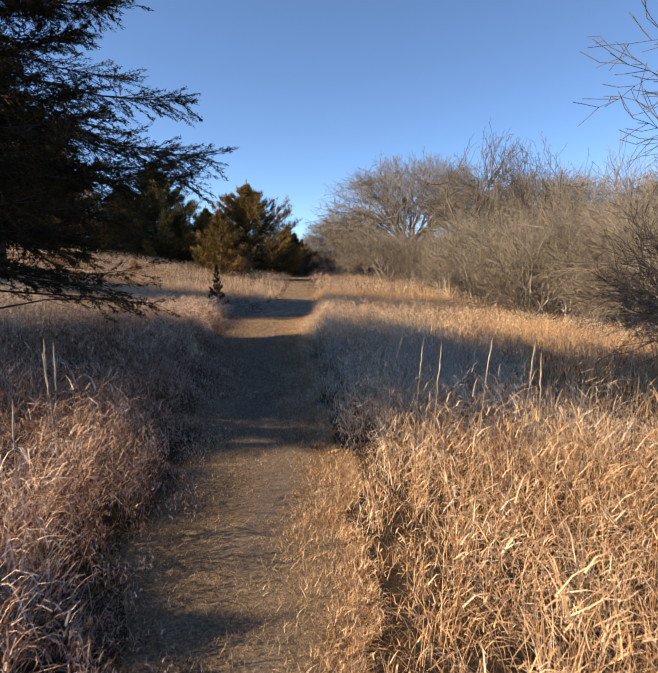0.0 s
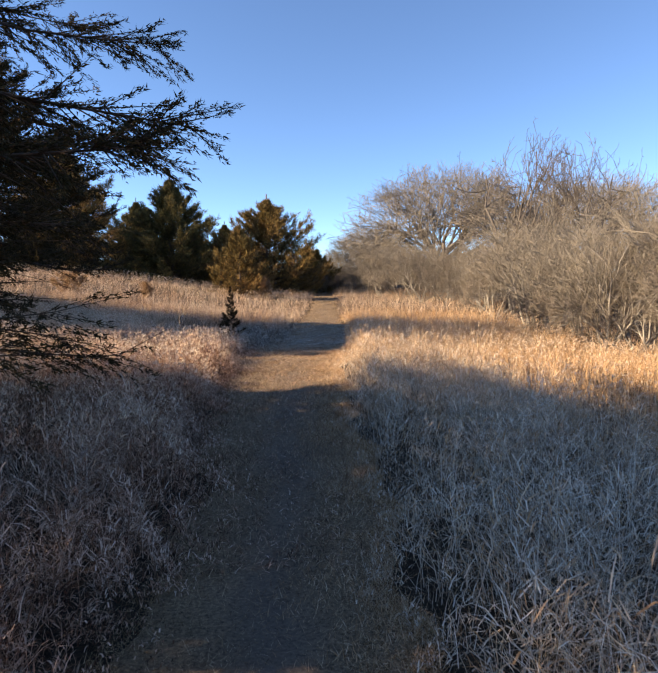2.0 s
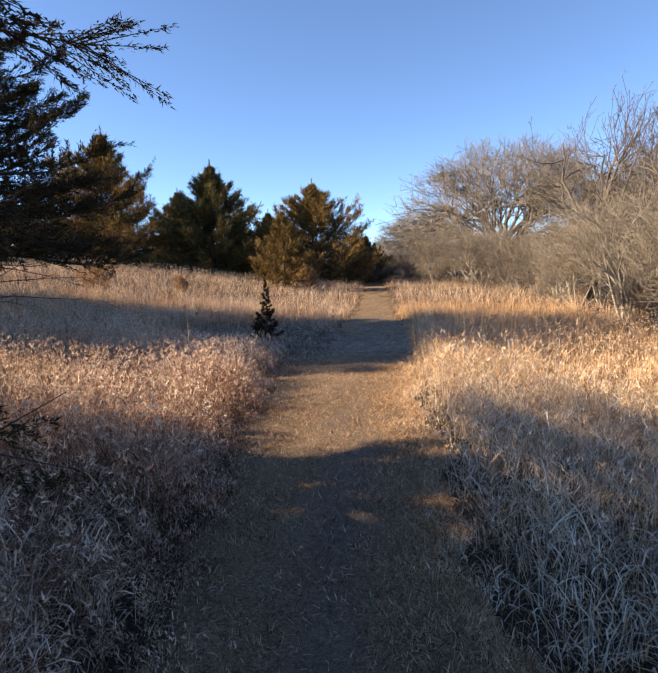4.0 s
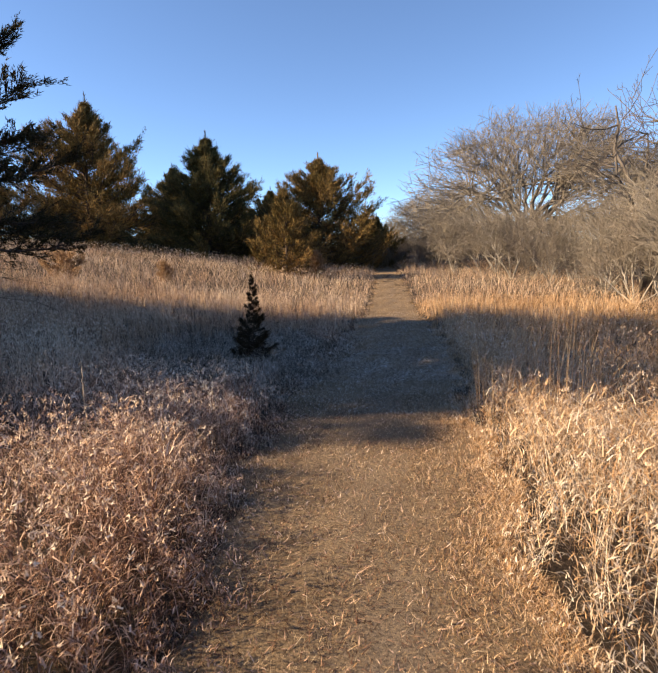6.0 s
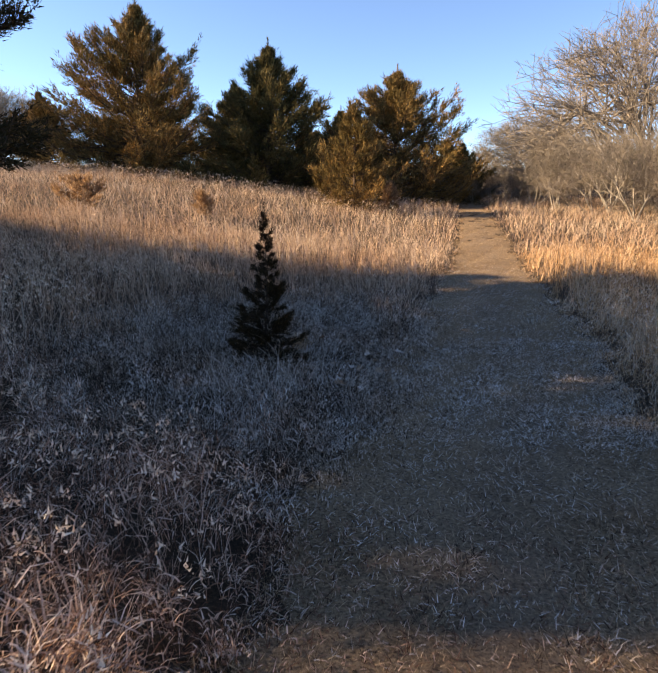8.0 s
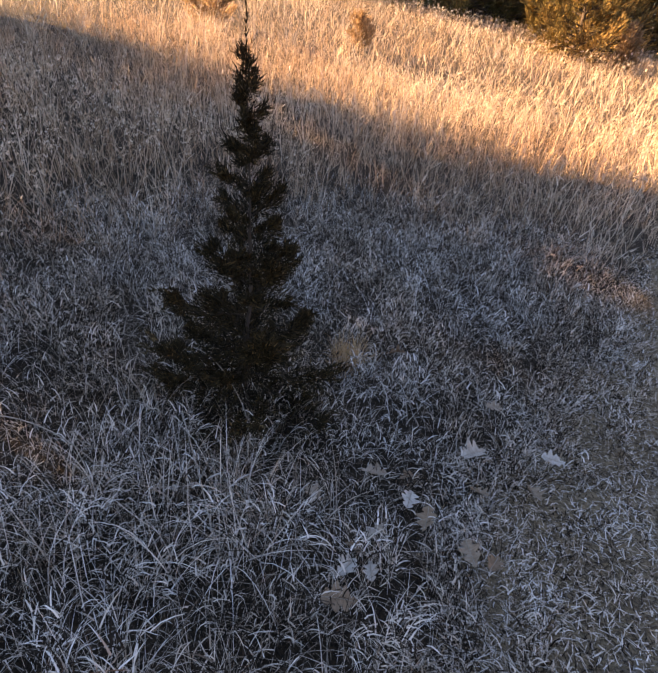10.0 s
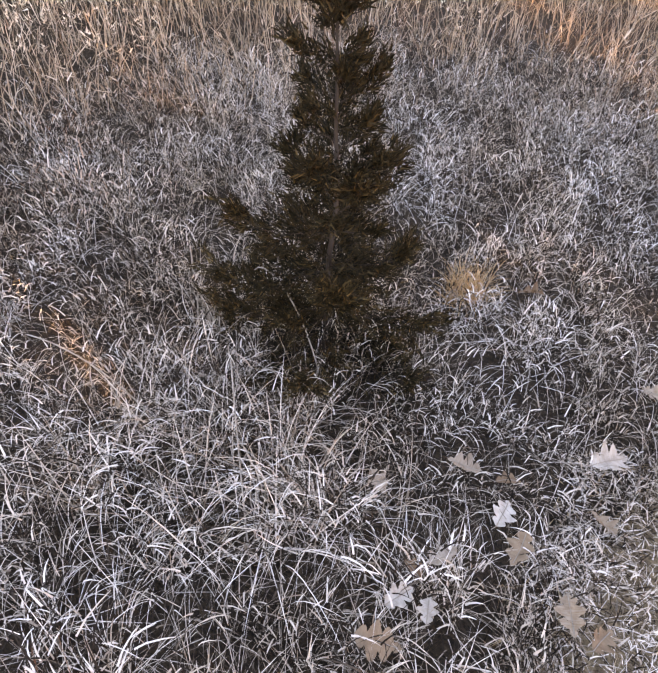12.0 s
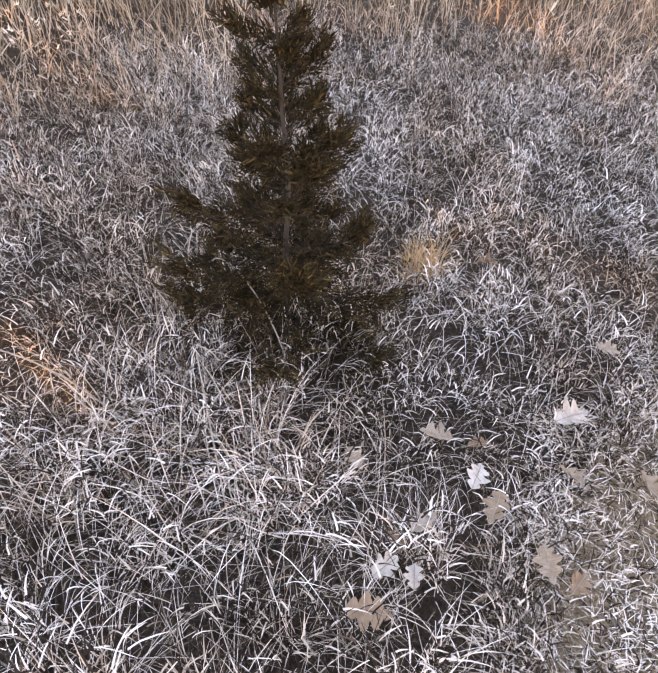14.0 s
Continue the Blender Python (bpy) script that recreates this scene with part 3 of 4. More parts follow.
def field(name, rng, n, box, keep, hfun, wmul, segs, material, label, lean=0.28, curl=1.0, gather=0.5, leaves=0.0, sharp=2.0):
    x = rng.uniform(box[0], box[1], n)
    y = rng.uniform(box[2], box[3], n)
    k = keep(x, y)
    x, y = x[k], y[k]
    n = len(x)
    # loose bunches: blades gather a little towards tuft centres and fall every way
    cell = 0.33
    u = x + 0.23 * np.sin(2.3 * y + 0.7 * np.sin(1.1 * x)) + 0.11 * np.sin(6.1 * y + 2.3 * x)
    v = y + 0.23 * np.sin(2.7 * x + 0.9 * np.sin(1.3 * y)) + 0.11 * np.sin(5.3 * x - 1.9 * y)
    iu, iv = np.floor(u / cell), np.floor(v / cell)
    cx = x + (iu + 0.5 + 0.45 * np.sin(iu * 12.9 + iv * 78.2)) * cell - u
    cy = y + (iv + 0.5 + 0.45 * np.sin(iu * 39.3 + iv * 11.1)) * cell - v
    pull = rng.uniform(0.0, gather, n)
    x, y = x + (cx - x) * pull, y + (cy - y) * pull
    az = np.arctan2(y - cy, x - cx) + rng.normal(0, 1.6, n)
    h = hfun(x, y) * rng.uniform(0.55, 1.15, n)
    tuft = 0.5 + 0.5 * np.sin(iu * 7.7 + iv * 3.1 + np.sin(iu * iv))
    lump = np.sin(x * 5.3 + 1.7 * np.sin(y * 2.9)) * np.sin(y * 4.7 + 1.9 * np.sin(x * 3.1)) + 0.5 * np.sin(x * 1.7 + y * 1.3)
    h *= (0.82 + 0.3 * tuft) * (1 + 0.22 * lump)
    tint = np.clip(rng.beta(sharp, sharp, n) * 0.85 + 0.2 * tuft - 0.05, 0, 1)
    w = wmul * rng.uniform(0.6, 1.3, n)
    ln = np.abs(rng.normal(0, lean, n))
    cu = rng.normal(curl, 0.7, n).clip(-0.4, 3.4)
    z = gh(x, y)
    # leaves that spring from the stems part of the way up and curl over
    lf = rng.uniform(0, 1, n) < leaves
    z = np.where(lf, z + h * rng.uniform(0.1, 0.75, n), z)
    h = np.where(lf, h * rng.uniform(0.18, 0.46, n), h)
    ln = np.where(lf, rng.uniform(0.3, 1.1, n), ln)
    cu = np.where(lf, rng.uniform(1.0, 4.4, n), cu * 0.95)
    w = np.where(lf, w * 1.25, w * 0.7)
    me = blade_mesh(name, rng, x, y, z, h, w, ln, cu, az, tint, segs, material)
    return tagged(new(name, me), label, "grass", kind="stuff")


def tall(x, y):
    d = verge(x, y)
    sunny = x > (xl(y) + xr(y)) / 2
    return (0.10 + np.where(sunny, 0.50, 0.48) * np.clip((d - 0.02) / np.where(sunny, 0.42, 0.44), 0, 1)) * (1 - 0.72 * trampled(x, y))


rng = np.random.default_rng(5)
left = lambda x, y: x < (xl(y) + xr(y)) / 2
CORE = (-3.6, 4.2, -1.0, 21.5)
ragged = lambda a: 0.35 * np.sin(a * 1.7) + 0.25 * np.sin(a * 4.3 + 1) + 0.15 * np.sin(a * 9.7)
core = lambda x, y: (x > CORE[0] + 0.6 + ragged(y)) & (x < CORE[1] - 0.6 + ragged(y + 5)) & (y > CORE[2] + 0.6 + ragged(x)) & (y < CORE[3] - 0.6 + ragged(x + 9))
MID = (-10.0, 10.5, -7.0, 28.5)
mid = lambda x, y: (x > MID[0] + 0.8 + ragged(y)) & (x < MID[1] - 0.8 + ragged(y)) & (y > MID[2] + 0.8 + ragged(x)) & (y < MID[3] - 0.8 + ragged(x))
# Share of lightened blades, highest across the cedar's shadow.
lift_share = lambda x, y: np.interp(y, (2.6, 4.2, 10.5, 14.0), (0.0, 0.85, 0.75, 0.35))
field("meadow_grass", rng, 330000, CORE, lambda x, y: core(x, y) & (verge(x, y) > -0.05) & ~left(x, y) & (rng.uniform(0, 1, len(x)) > lift_share(x, y)), tall, 0.0042, 3, STRAW, "tangled golden dry prairie grass beside the path", 0.35, 1.3, 0.6, 0.70, 0.8)
field("meadow_grass", rng, 290000, CORE, lambda x, y: core(x, y) & (verge(x, y) > -0.05) & ~left(x, y) & (rng.uniform(0, 1, len(x)) < lift_share(x, y)), tall, 0.0046, 3, SHADE_LIFT, "pale dry grass beside the path, lightened to lift the shade", 0.4, 1.3, 0.6, 0.66, 0.8)
field("meadow_grass", rng, 275000, CORE, lambda x, y: core(x, y) & (verge(x, y) > -0.05) & left(x, y) & (trampled(x, y) < rng.uniform(0.15, 0.9, len(x))), tall, 0.0045, 3, ROSE, "rosy tan dry prairie grass with curled tips", 0.35, 1.4, 0.6, 0.74, 0.7)
field("meadow_grass", rng, 235000, MID, lambda x, y: mid(x, y) & ~core(x, y) & (verge(x, y) > 0.0) & ~left(x, y), tall, 0.0088, 2, STRAW, "pale golden dry grass sloping to the thicket", 0.3, 1.1, 0.5, 0.4)
field("meadow_grass", rng, 265000, MID, lambda x, y: mid(x, y) & ~core(x, y) & (verge(x, y) > 0.0) & left(x, y), tall, 0.0088, 2, TAN, "tan dry grass covering the open slope", 0.3, 1.1, 0.5, 0.4)
field("meadow_grass", rng, 280000, (-38, 16, -16, 57), lambda x, y: ~mid(x, y) & (verge(x, y) > 0.0), tall, 0.018, 1, TAN, "distant dry grass on the rise below the cedars", 0.4, 1.0, 0.5, 0.3)
my = rng.uniform(0, 1, 150000) ** 1.5 * 47 - 4.0
mx = xl(my) - 0.12 + (xr(my) - xl(my) + 0.24) * rng.uniform(0, 1, len(my))
mn = len(mx)
me = blade_mesh("mown_grass", rng, mx, my, gh(mx, my) + 0.008, rng.uniform(0.03, 0.11, mn) * np.interp(my, (13, 16), (1.0, 0.8)), rng.uniform(0.002, 0.0042, mn) * np.clip(my / 9, 1, 3), rng.uniform(0.95, 1.6, mn),
                rng.normal(0.1, 0.5, mn), rng.uniform(0, 6.283, mn), np.clip(rng.beta(0.7, 0.9, mn), 0, 1), 1, MOWN)
tagged(new("mown_grass", me), "flattened mown thatch lying on the footpath", "grass", kind="stuff")
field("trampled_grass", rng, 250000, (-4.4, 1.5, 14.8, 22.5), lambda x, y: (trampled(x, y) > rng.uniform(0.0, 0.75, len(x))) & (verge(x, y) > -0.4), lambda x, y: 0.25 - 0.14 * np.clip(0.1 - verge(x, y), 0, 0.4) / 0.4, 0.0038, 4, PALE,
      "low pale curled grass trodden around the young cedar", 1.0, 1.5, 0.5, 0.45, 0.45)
field("meadow_grass", rng, 85000, (-1.7, 0.2, -1.0, 14.5), lambda x, y: (verge(x, y) > -0.32 * rng.uniform(0, 1, len(x)) ** 2) & left(x, y) & (verge(x, y) < 0.9 + 0.3 * np.sin(y * 2.1)), tall, 0.0052, 3, ROSE, "dense rosy grass crowding the path's edge", 0.3, 1.5, 0.6, 0.74, 0.7)
field("meadow_grass", rng, 42000, CORE, lambda x, y: core(x, y) & (verge(x, y) > 0.12) & left(x, y) & (trampled(x, y) < 0.2), lambda x, y: tall(x, y) * 1.12, 0.0065, 4, ROSE, "withered curled leaves in the rosy grass", 0.3, 1.4, 0.5, 1.0, 1.2)
field("meadow_grass", rng, 30000, CORE, lambda x, y: core(x, y) & (verge(x, y) > 0.12) & ~left(x, y), lambda x, y: tall(x, y) * 1.1, 0.006, 4, STRAW, "withered curled leaves in the golden grass", 0.3, 1.4, 0.5, 1.0, 1.2)
# Pale blades along the shaded stretch only: their colour brightens the shade.
py = np.concatenate((rng.uniform(14.4, 25.5, 70000), rng.uniform(16.4, 19.4, 36000)))
px = xl(py) + (xr(py) - xl(py)) * rng.uniform(-0.05, 1.05, len(py))
k = rng.uniform(0, 1, len(py)) < np.interp(py, (14.4, 16, 21, 25.5), (0.2, 1, 1, 0.1))
px, py = px[k], py[k]
pn = len(px)
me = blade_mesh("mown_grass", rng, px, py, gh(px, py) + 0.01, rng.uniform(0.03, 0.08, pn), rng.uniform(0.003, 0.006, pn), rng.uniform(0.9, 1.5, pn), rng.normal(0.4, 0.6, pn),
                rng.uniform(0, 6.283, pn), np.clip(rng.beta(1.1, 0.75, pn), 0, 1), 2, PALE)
tagged(new("mown_grass", me), "pale grey cut grass on the footpath, lightening its shaded stretch", "grass", kind="stuff")
# short litter on the stretch before the young cedar, golden along one side
ly = rng.uniform(0.0, 15.5, 210000)
lu = rng.uniform(-0.05, 1.08, len(ly))
k = rng.uniform(0, 1, len(ly)) > 0.75 * np.exp(-((lu - 0.55 - 0.06 * np.sin(ly * 0.8)) / 0.17) ** 2) * np.interp(ly, (9, 13), (1.0, 0.3))
ly, lu = ly[k], lu[k]
lx = xl(ly) + (xr(ly) - xl(ly)) * lu
ln = len(lx)
me = blade_mesh("mown_grass", rng, lx, ly, gh(lx, ly) + 0.006, rng.uniform(0.015, 0.06, ln), rng.uniform(0.0018, 0.0042, ln), rng.uniform(0.5, 1.55, ln), rng.normal(0.1, 0.5, ln),
                rng.uniform(0, 6.283, ln), np.clip(rng.beta(0.7, 0.8, ln), 0, 1), 1, MOWN)
tagged(new("mown_grass", me), "short brown clippings scattered over the footpath", "grass", kind="stuff")
cy = rng.uniform(5.0, 15.5, 26000)
cu = -0.1 + 1.05 * rng.uniform(0, 1, len(cy)) ** 1.5
cx = xl(cy) + (xr(cy) - xl(cy)) * cu
cn = len(cx)
me = blade_mesh("mown_grass", rng, cx, cy, gh(cx, cy) + 0.012, rng.uniform(0.03, 0.09, cn), rng.uniform(0.003, 0.0065, cn), rng.uniform(0.8, 1.5, cn), rng.normal(0.8, 1.0, cn),
                rng.uniform(0, 6.283, cn), np.clip(rng.beta(0.6, 1.4, cn), 0, 1), 3, ROSE)
tagged(new("mown_grass", me), "coarse curled brown leaves littering the footpath", "grass", kind="stuff")
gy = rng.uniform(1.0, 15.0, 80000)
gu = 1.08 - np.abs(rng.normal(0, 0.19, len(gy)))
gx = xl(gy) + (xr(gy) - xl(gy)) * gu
gn = len(gx)
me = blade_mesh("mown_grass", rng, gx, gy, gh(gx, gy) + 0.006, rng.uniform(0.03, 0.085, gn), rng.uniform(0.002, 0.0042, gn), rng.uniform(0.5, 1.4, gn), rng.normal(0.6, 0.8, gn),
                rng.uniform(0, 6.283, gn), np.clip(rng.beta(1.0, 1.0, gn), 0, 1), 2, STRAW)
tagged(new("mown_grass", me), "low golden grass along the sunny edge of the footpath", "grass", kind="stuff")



def seed_heads(n, box, keep, size, label):
    """Pale fluffy tips that stand at the height of the grass."""
    x, y = rng.uniform(box[0], box[1], n), rng.uniform(box[2], box[3], n)
    k = keep(x, y)
    x, y = x[k], y[k]
    z = gh(x, y) + tall(x, y) * rng.uniform(0.62, 1.05, len(x))
    p = np.repeat(np.column_stack((x, y, z)), 4, 0) + rng.normal(0, size * 0.35, (len(x) * 4, 3))
    d = rng.normal(0, 0.6, p.shape) + np.array((0, 0, 0.7))
    d /= np.linalg.norm(d, axis=1, keepdims=True)
    v, t, ti = kites(rng, p, d, size * rng.uniform(0.6, 1.3, len(p)), size * 0.16 * rng.uniform(0.7, 1.3, len(p)), np.repeat(rng.uniform(0.55, 1.0, len(x)), 4))
    tagged(new("seed_heads", tri_mesh("seed_heads", v, t, ti, TAN)), label, "grass", kind="stuff")


seed_heads(22000, (-9.0, 0.2, 6.0, 21.0), lambda x, y: left(x, y) & (verge(x, y) > 0.15) & (trampled(x, y) < 0.3), 0.030, "pale fluffy seed heads over the rosy grass")
seed_heads(7000, (1.0, 9.0, 6.0, 22.0), lambda x, y: ~left(x, y) & (verge(x, y) > 0.3), 0.026, "pale seed heads over the golden grass")
seed_heads(1100, (-20.0, 1.5, 36.0, 44.0), lambda x, y: verge(x, y) > 0.3, 0.055, "pale seed heads along the foot of the cedars")

# ---- more trees of the thicket and the distance ----
for o, items in ((oak_a, ((24.0, 42.0, 100, 0.85), (28.0, 30.0, 200, 0.8), (10.0, 64.0, 50, 0.6), (-38.0, 62.0, 10, 0.7))),
                 (oak_b, ((15.0, 32.5, 80, 1.0), (18.4, 33.5, 170, 1.05), (13.6, 26.0, 250, 0.8), (17.0, 21.0, 20, 0.85)))):
    for x, y, tn, s in items:
        put_copy(o, x, y, tn, s)
rs = random.Random(3)
for k in range(34):
    y = 10.0 + k * 1.12 + rs.uniform(-0.5, 0.5)
    x0 = float(np.interp(y, (9, 14, 20, 29, 36, 46), (9.4, 9.8, 9.9, 10.8, 9.8, 7.6)))
    put_copy((sh_a, sh_b)[k % 2], x0 + (0.0, 1.5, 3.2)[k % 3] + rs.uniform(-0.4, 0.4), y, rs.uniform(0, 360), rs.uniform(0.75, 1.12))
for k in range(9):
    put_copy((sh_b, sh_a)[k % 2], 2.2 + k * 0.9 + rs.uniform(-0.3, 0.3), 53 + rs.uniform(-1.0, 2.0), rs.uniform(0, 360), rs.uniform(0.4, 0.6))
for k in range(11):
    put_copy((sh_a, sh_b)[k % 2], 0.8 + k * 1.15 + rs.uniform(-0.3, 0.3), 59 + rs.uniform(-1.0, 2.0), rs.uniform(0, 360), rs.uniform(0.6, 0.8))
for k in range(12):
    put_copy((sh_b, sh_a)[k % 2], -26 + k * 2.3 + rs.uniform(-0.6, 0.6), 58 + rs.uniform(-1.5, 2.5), rs.uniform(0, 360), rs.uniform(0.6, 0.9))
put_copy(sh_b, 7.7, 7.4, 40, 0.95)
put(bare_tree("bare_tree", 27, 4.9, 3, 0.6, 0.06, 4, 0.05, 0.75, (2, 2, 2, 2), BLACKTWIG, BLACKTWIG, "leafless young tree with dark forked branches", "tree", 0.55, 0.004), 6.9, 5.0, 0, 0.95)

# ---- the young cedar that the walk ends at ----
put(cedar("cedar_sapling", 31, 1.50, 0.36, 0.03, 58, 8, 24, 0.028, YOUNG, "young sparse cedar sapling standing in trampled grass", ((0, 0.10, 0.3, 0.5, 0.75, 1), (1.0, 1.08, 0.84, 0.52, 0.30, 0.05)), (0.12, 0.68), 0, 0.10, 0.42, 0.40, 0.22, 1, 0.12, 0.42, 0.8), -1.09, 17.98, 0)
put(cedar("cedar_seedling", 32, 1.3, 0.5, 0.05, 30, 3, 8, 0.12, BUSHY, "small rust-brown cedar seedling in front of taller cedars", BUSH, (0.5, 0.4), 0, 0.15), -0.6, 38.6, 0)
put(cedar("field_bush", 33, 0.85, 0.8, 0.0, 30, 3, 5, 0.12, BUSHY, "low brown leafy bush in open dry grass", BUSH, (0.35, 0.6), 0, 0.13), -9.1, 28.0, 0)
put(cedar("field_bush", 34, 0.7, 0.4, 0.0, 20, 3, 5, 0.10, BUSHY, "small reddish-brown weed clump in open dry grass", BUSH, (0.6, 0.5), 0, 0.13), -6.25, 30.0, 0)


# ---- tall stalks ----
def stalk(x, y, h, tilt, az, seed, label):
    rng = np.random.default_rng(seed)
    top = tagged(new("dry_stalk"), label, "plant")
    p = np.array((0.0, 0.0, -0.05))
    d = np.array((math.sin(tilt) * math.cos(az), math.sin(tilt) * math.sin(az), math.cos(tilt)))
    pts = [p]
    for k in range(9):
        d = unit(d + rng.normal(0, 0.035, 3))
        pts.append(pts[-1] + d * h / 9)
    part("stem", tri_mesh("stem", *chain(pts, [0.0026 - 0.00016 * k for k in range(10)]), None, STALK), top)
    tip, up = pts[-3], (pts[-1] - pts[-3]) * 1.25
    part("seed_head", tri_mesh("seed_head", *chain([tip + up * k / 9 + rng.normal(0, 0.0022, 3) for k in range(10)], [0.0015, 0.004, 0.003, 0.0055, 0.0035, 0.006, 0.0035, 0.0045, 0.003, 0.0008], 6), None, STALK), top)
    top.matrix_basis = pose(x, y, gz(x, y))
    return top


for k, (x, y, h, tilt, az) in enumerate(((1.28, 2.24, 1.02, 0.12, 0.4), (1.76, 2.6, 1.05, 0.04, 1.0), (1.9, 2.49, 1.05, 0.10, 0.2), (2.0, 2.29, 1.02, 0.03, 2.0),
                                         (-0.86, 2.53, 1.0, 0.05, 2.0), (-0.92, 2.6, 1.02, 0.03, 0.5), (-0.74, 2.4, 0.98, 0.14, 2.6), (-0.76, 1.85, 0.85, 0.10, 0.3),
                                         (1.36, 3.7, 0.95, 0.10, 0.3), (1.42, 3.05, 0.93, 0.14, 0.2), (-2.1, 13.5, 0.95, 0.08, 2.8), (-1.51, 12.65, 0.92, 0.02, 1.0),
                                         (-2.7, 16.6, 0.8, 0.1, 1.2), (-0.75, 13.6, 0.75, 0.12, 0.6))):
    stalk(x, y, h, tilt, az, 40 + k, "thin pale weed stalk with a withered seed head")


# ---- bunches of tall bluestem stems beside the path ----
def stem_bunch(x, y, n, h, seed):
    r2 = np.random.default_rng(seed)
    a, q = r2.uniform(0, 6.283, n), np.sqrt(r2.uniform(0, 1, n)) * 0.28
    bx, by = q * np.cos(a), q * np.sin(a)
    me = blade_mesh("stem_bunch", r2, bx, by, np.zeros(n), h * r2.uniform(0.6, 1.1, n), r2.uniform(0.003, 0.005, n), np.abs(r2.normal(0.08, 0.09, n)),
                    r2.normal(0.12, 0.12, n), a, r2.uniform(0, 1, n), 4, RUST)
    ob = tagged(new("bluestem_clump", me), "upright rust-coloured bluestem stems rising from golden grass", "grass", "bluestem clumps by the path", "stuff")
    ob.matrix_basis = pose(x, y, gz(x, y))


for k, (x, y) in enumerate(((2.1, 14.6), (2.55, 14.8), (2.9, 15.0), (3.35, 15.2), (2.7, 14.3), (3.15, 23.2))):
    stem_bunch(x, y, 30, 1.18 if k < 5 else 0.9, 60 + k)

# ---- bright tuft and arching dead stem at the young cedar ----
r3 = np.random.default_rng(70)
n = 260
me = blade_mesh("grass_tuft", r3, r3.normal(0, 0.04, n), r3.normal(0, 0.04, n), np.zeros(n), r3.uniform(0.10, 0.26, n), r3.uniform(0.003, 0.006, n),
                np.abs(r3.normal(0.3, 0.3, n)), r3.normal(0.8, 0.6, n), r3.uniform(0, 6.283, n), r3.uniform(0, 1, n), 4, TUFTY)
ob = tagged(new("grass_tuft", me), "straw-yellow grass tuft beside the sapling, brightened like a sun fleck", "grass")
ob.matrix_basis = pose(-0.84, 18.6, gz(-0.84, 18.6))


def pale_tuft(x, y, n, h, seed):
    r = np.random.default_rng(seed)
    me = blade_mesh("grass_tuft", r, r.normal(0, 0.07, n), r.normal(0, 0.07, n), np.zeros(n), h * r.uniform(0.5, 1.1, n), r.uniform(0.003, 0.0055, n),
                    np.abs(r.normal(0.3, 0.25, n)), r.normal(1.3, 0.8, n), r.uniform(0, 6.283, n), r.beta(1.6, 0.8, n), 6, PALE)
    ob = tagged(new("grass_tuft", me), "tall pale tuft of arching dead grass before the sapling", "grass", "pale tufts by the sapling")
    ob.matrix_basis = pose(x, y, gz(x, y))


for k, (x, y, n, h) in enumerate(((-0.78, 17.52, 110, 0.42), (-0.98, 17.36, 90, 0.44), (-0.62, 17.34, 100, 0.40), (-1.28, 17.22, 90, 0.40), (-0.84, 17.16, 90, 0.38),
                                  (-1.45, 17.75, 80, 0.38), (-0.5, 17.62, 60, 0.32), (-1.1, 16.95, 80, 0.38))):
    pale_tuft(x, y, n, h, 130 + k)


def arch(x, y, az, seed, length, base_tilt, bend):
    r = np.random.default_rng(seed)
    pts, th = [np.array((0.0, 0.0, -0.03))], base_tilt
    for k in range(14):
        d = np.array((math.sin(th) * math.cos(az), math.sin(th) * math.sin(az), math.cos(th)))
        pts.append(pts[-1] + d * length / 14)
        th = th + bend / 14 * (0.4 + 1.2 * k / 14)
    ob = tagged(new("bent_stem", tri_mesh("bent_stem", *chain(pts, [0.0026] * 15), None, STALK)), "dead grass stem arching over in front of the sapling", "plant")
    ob.matrix_basis = pose(x, y, gz(x, y))


arch(-0.86, 17.75, 2.9, 71, 0.75, 0.15, 2.6)
arch(-1.15, 17.3, 3.6, 72, 0.6, 0.35, 1.4)
arch(-0.55, 17.15, 2.5, 73, 0.7, 0.8, 0.6)


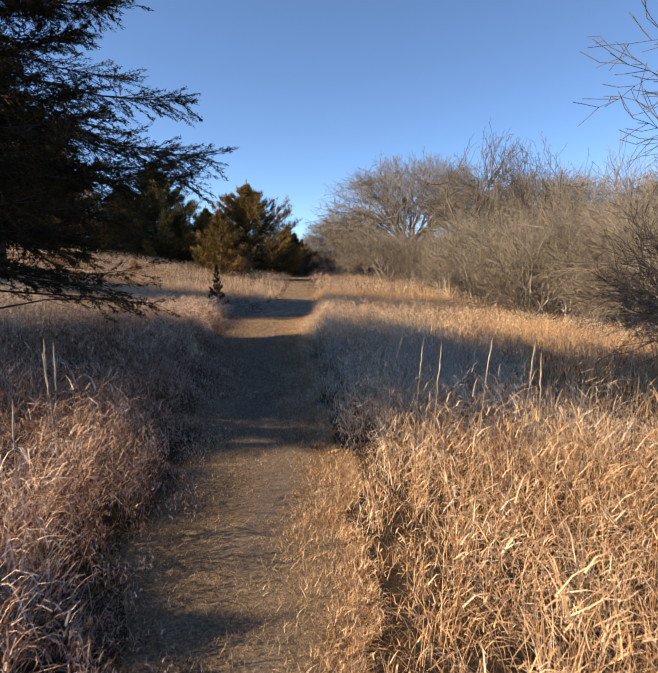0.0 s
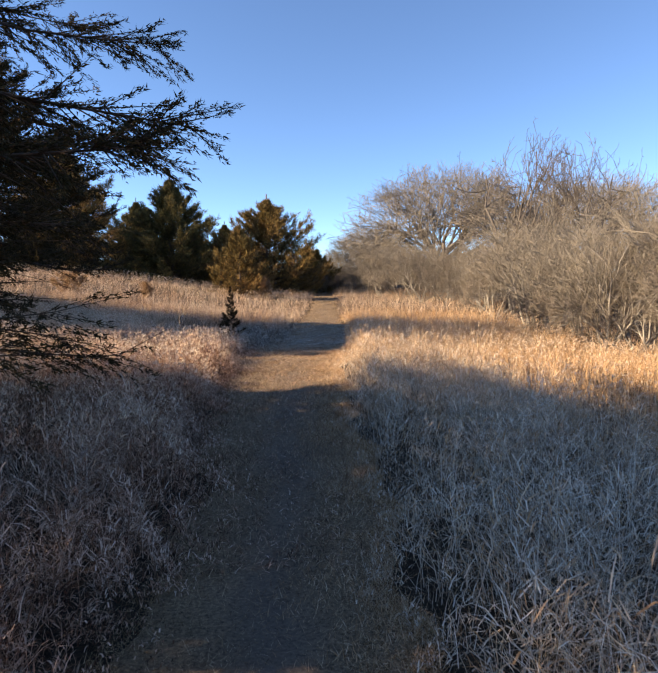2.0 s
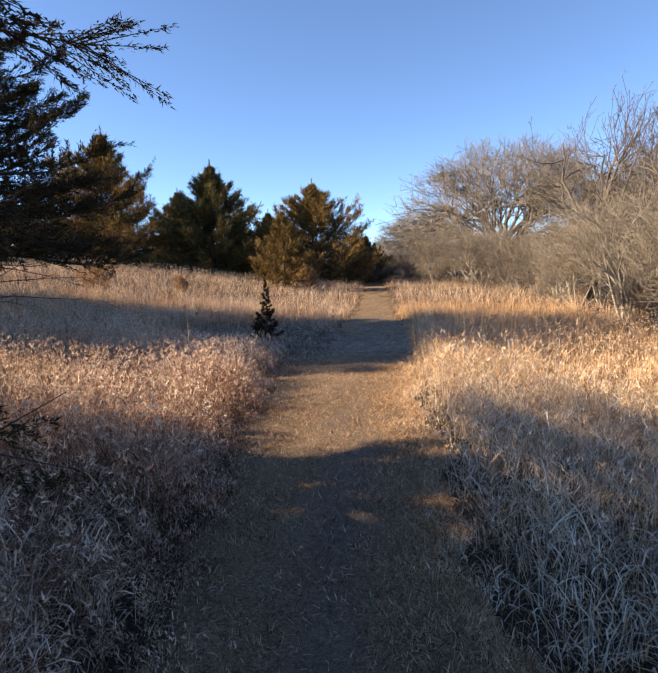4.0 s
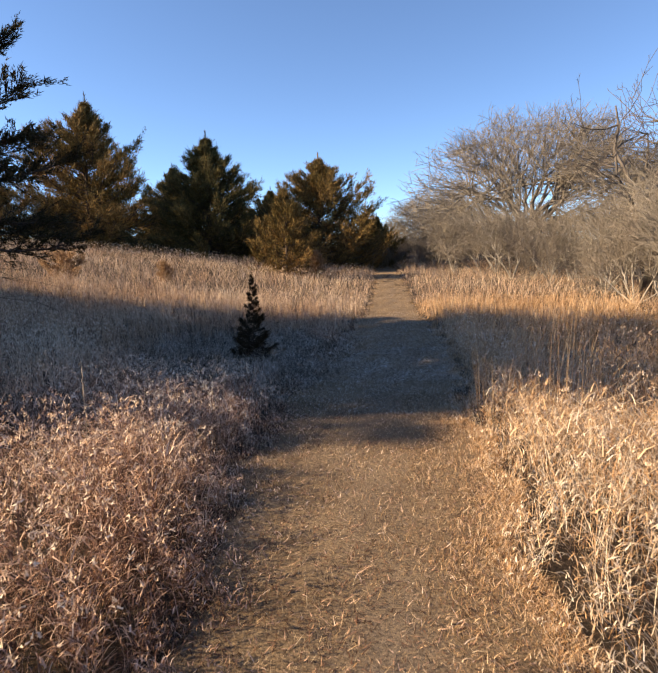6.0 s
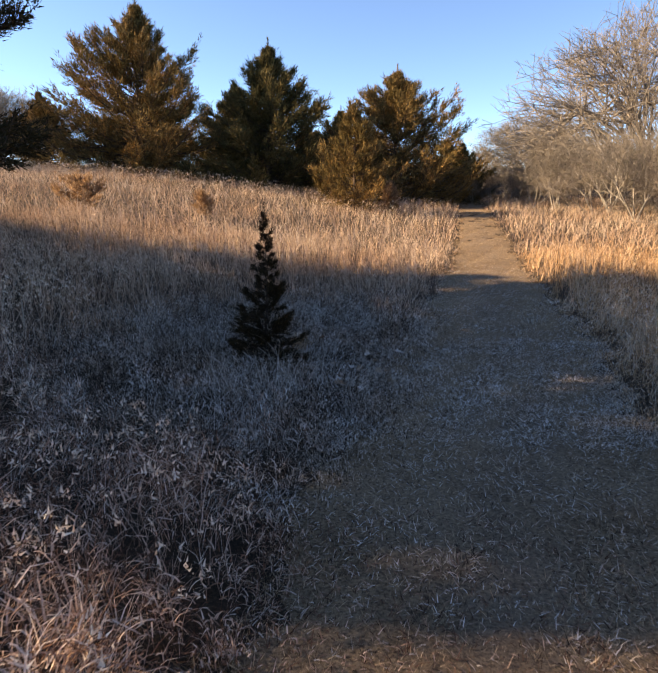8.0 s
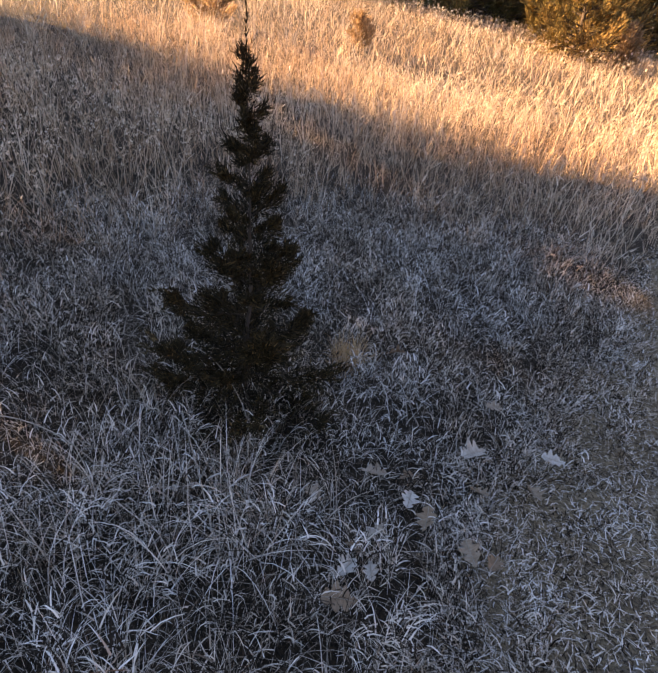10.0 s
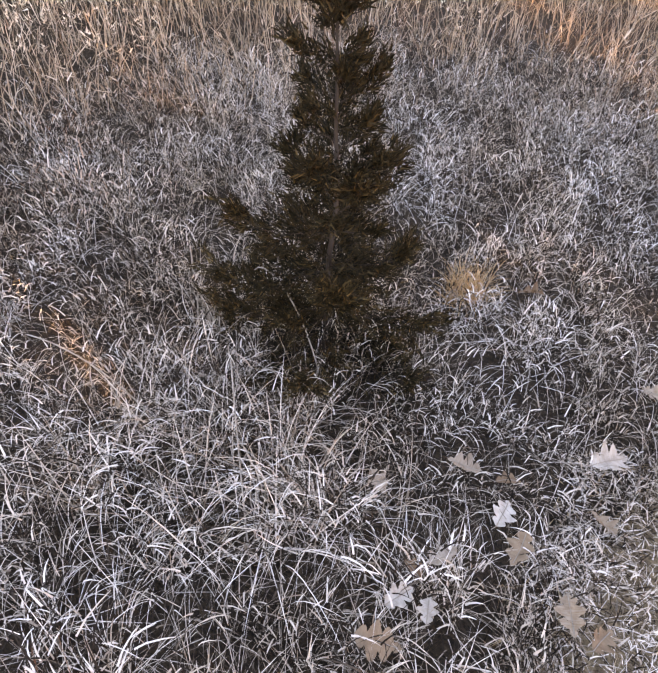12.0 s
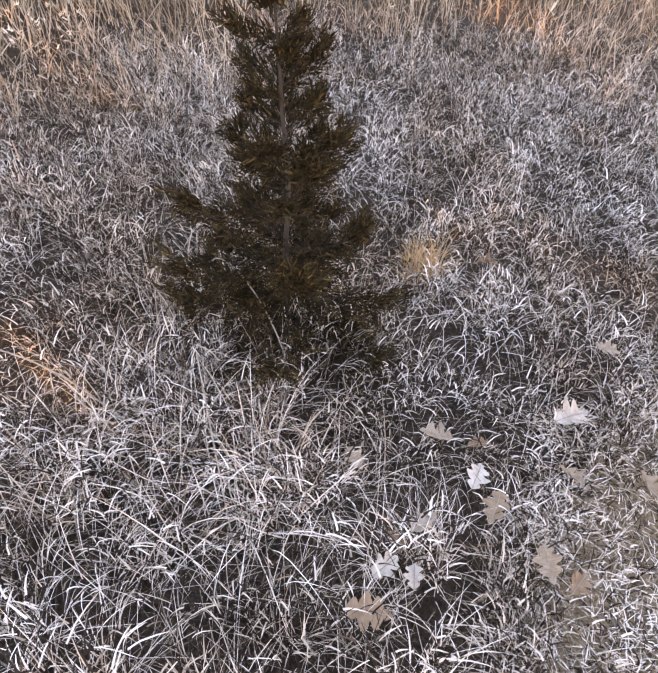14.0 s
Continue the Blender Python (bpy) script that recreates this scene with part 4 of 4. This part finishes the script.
# ---- dead oak leaves on the ground ----
def oak_leaf(x, y, length, turn, tilt, shade, seed):
    r = random.Random(seed)
    m = 56
    pts = []
    for k in range(m + 1):
        u = k / m
        half = 0.30 * math.sin(math.pi * min(1, u * 1.02) ** 0.85) * (0.34 + 0.66 * abs(math.sin(u * math.pi * 3.6 + 0.35)) ** 0.8) * 1.25
        pts.append((u, half))
    verts, tint = [], []
    for u, half in pts:
        for s in (-1, -0.45, 0, 0.45, 1):
            yy = s * half * (0.9 + 0.15 * r.random())
            zz = 0.42 * yy * yy * 4 * (1 + 0.5 * math.sin(seed * 1.7)) + 0.05 * math.sin(u * 5 + seed) + 0.02 * r.random() * abs(s)
            verts.append((u * length - length / 2, yy * length, zz * length))
            tint.append(min(1, max(0, shade + r.uniform(-0.08, 0.08))))
    tris = []
    for k in range(m):
        for j in range(4):
            a = k * 5 + j
            tris += [(a, a + 5, a + 6), (a, a + 6, a + 1)]
    top = tagged(new("oak_leaf"), "pale curled dead oak leaf lying on trodden grass" if shade > 0.6 else "brown curled dead oak leaf lying on trodden grass", "leaf", "fallen oak leaves")
    part("blade", tri_mesh("blade", np.array(verts), np.array(tris), tint, OAKLEAF), top)
    segs = [(length * (-0.5 + 0.11 * k), 0, 0.05 * math.sin(0.11 * k * 5 + seed) * length + 0.0012, length * (-0.5 + 0.11 * (k + 1)), 0, 0.05 * math.sin(0.11 * (k + 1) * 5 + seed) * length + 0.0012, 0.0012, 0.001) for k in range(8)]
    segs.append((-length * 0.5, 0, 0.05 * math.sin(seed) * length, -length * 0.72, 0.01, 0.0, 0.0012, 0.001))
    part("midrib", tri_mesh("midrib", *tubes(segs, 4), None, STALK), top)
    top.matrix_basis = pose(x, y, gz(x, y) + 0.105 + 0.025 * r.random(), tilt, tilt * 0.5, turn)


for k, (x, y, L, tn, ti, sh) in enumerate(((-0.19, 17.79, 0.12, 100, 12, 0.98), (-0.23, 17.88, 0.09, 40, -15, 0.2), (-0.04, 18.16, 0.17, 60, 8, 0.85), (0.03, 17.95, 0.11, 150, 20, 0.5),
                                           (-0.10, 17.72, 0.13, 280, 25, 0.45), (-0.36, 17.84, 0.13, 200, 10, 0.6), (-0.26, 17.40, 0.11, 75, 14, 0.95), (-0.19, 17.43, 0.09, 120, -10, 0.9),
                                           (-0.23, 17.28, 0.15, 30, 18, 0.4), (0.08, 17.66, 0.12, 310, 22, 0.55), (0.16, 17.66, 0.10, 80, 10, 0.3), (-0.24, 17.55, 0.12, 250, 30, 0.7),
                                           (-0.04, 18.52, 0.10, 10, 15, 0.6), (-0.28, 17.48, 0.08, 170, 5, 0.15), (-0.61, 18.69, 0.13, 200, 15, 0.1), (0.26, 18.3, 0.13, 20, 10, 0.95),
                                           (-0.50, 17.6, 0.10, 340, 8, 0.6), (0.22, 18.05, 0.11, 130, 12, 0.5))):
    oak_leaf(x, y, L * 0.85, tn, ti, sh, 80 + k)
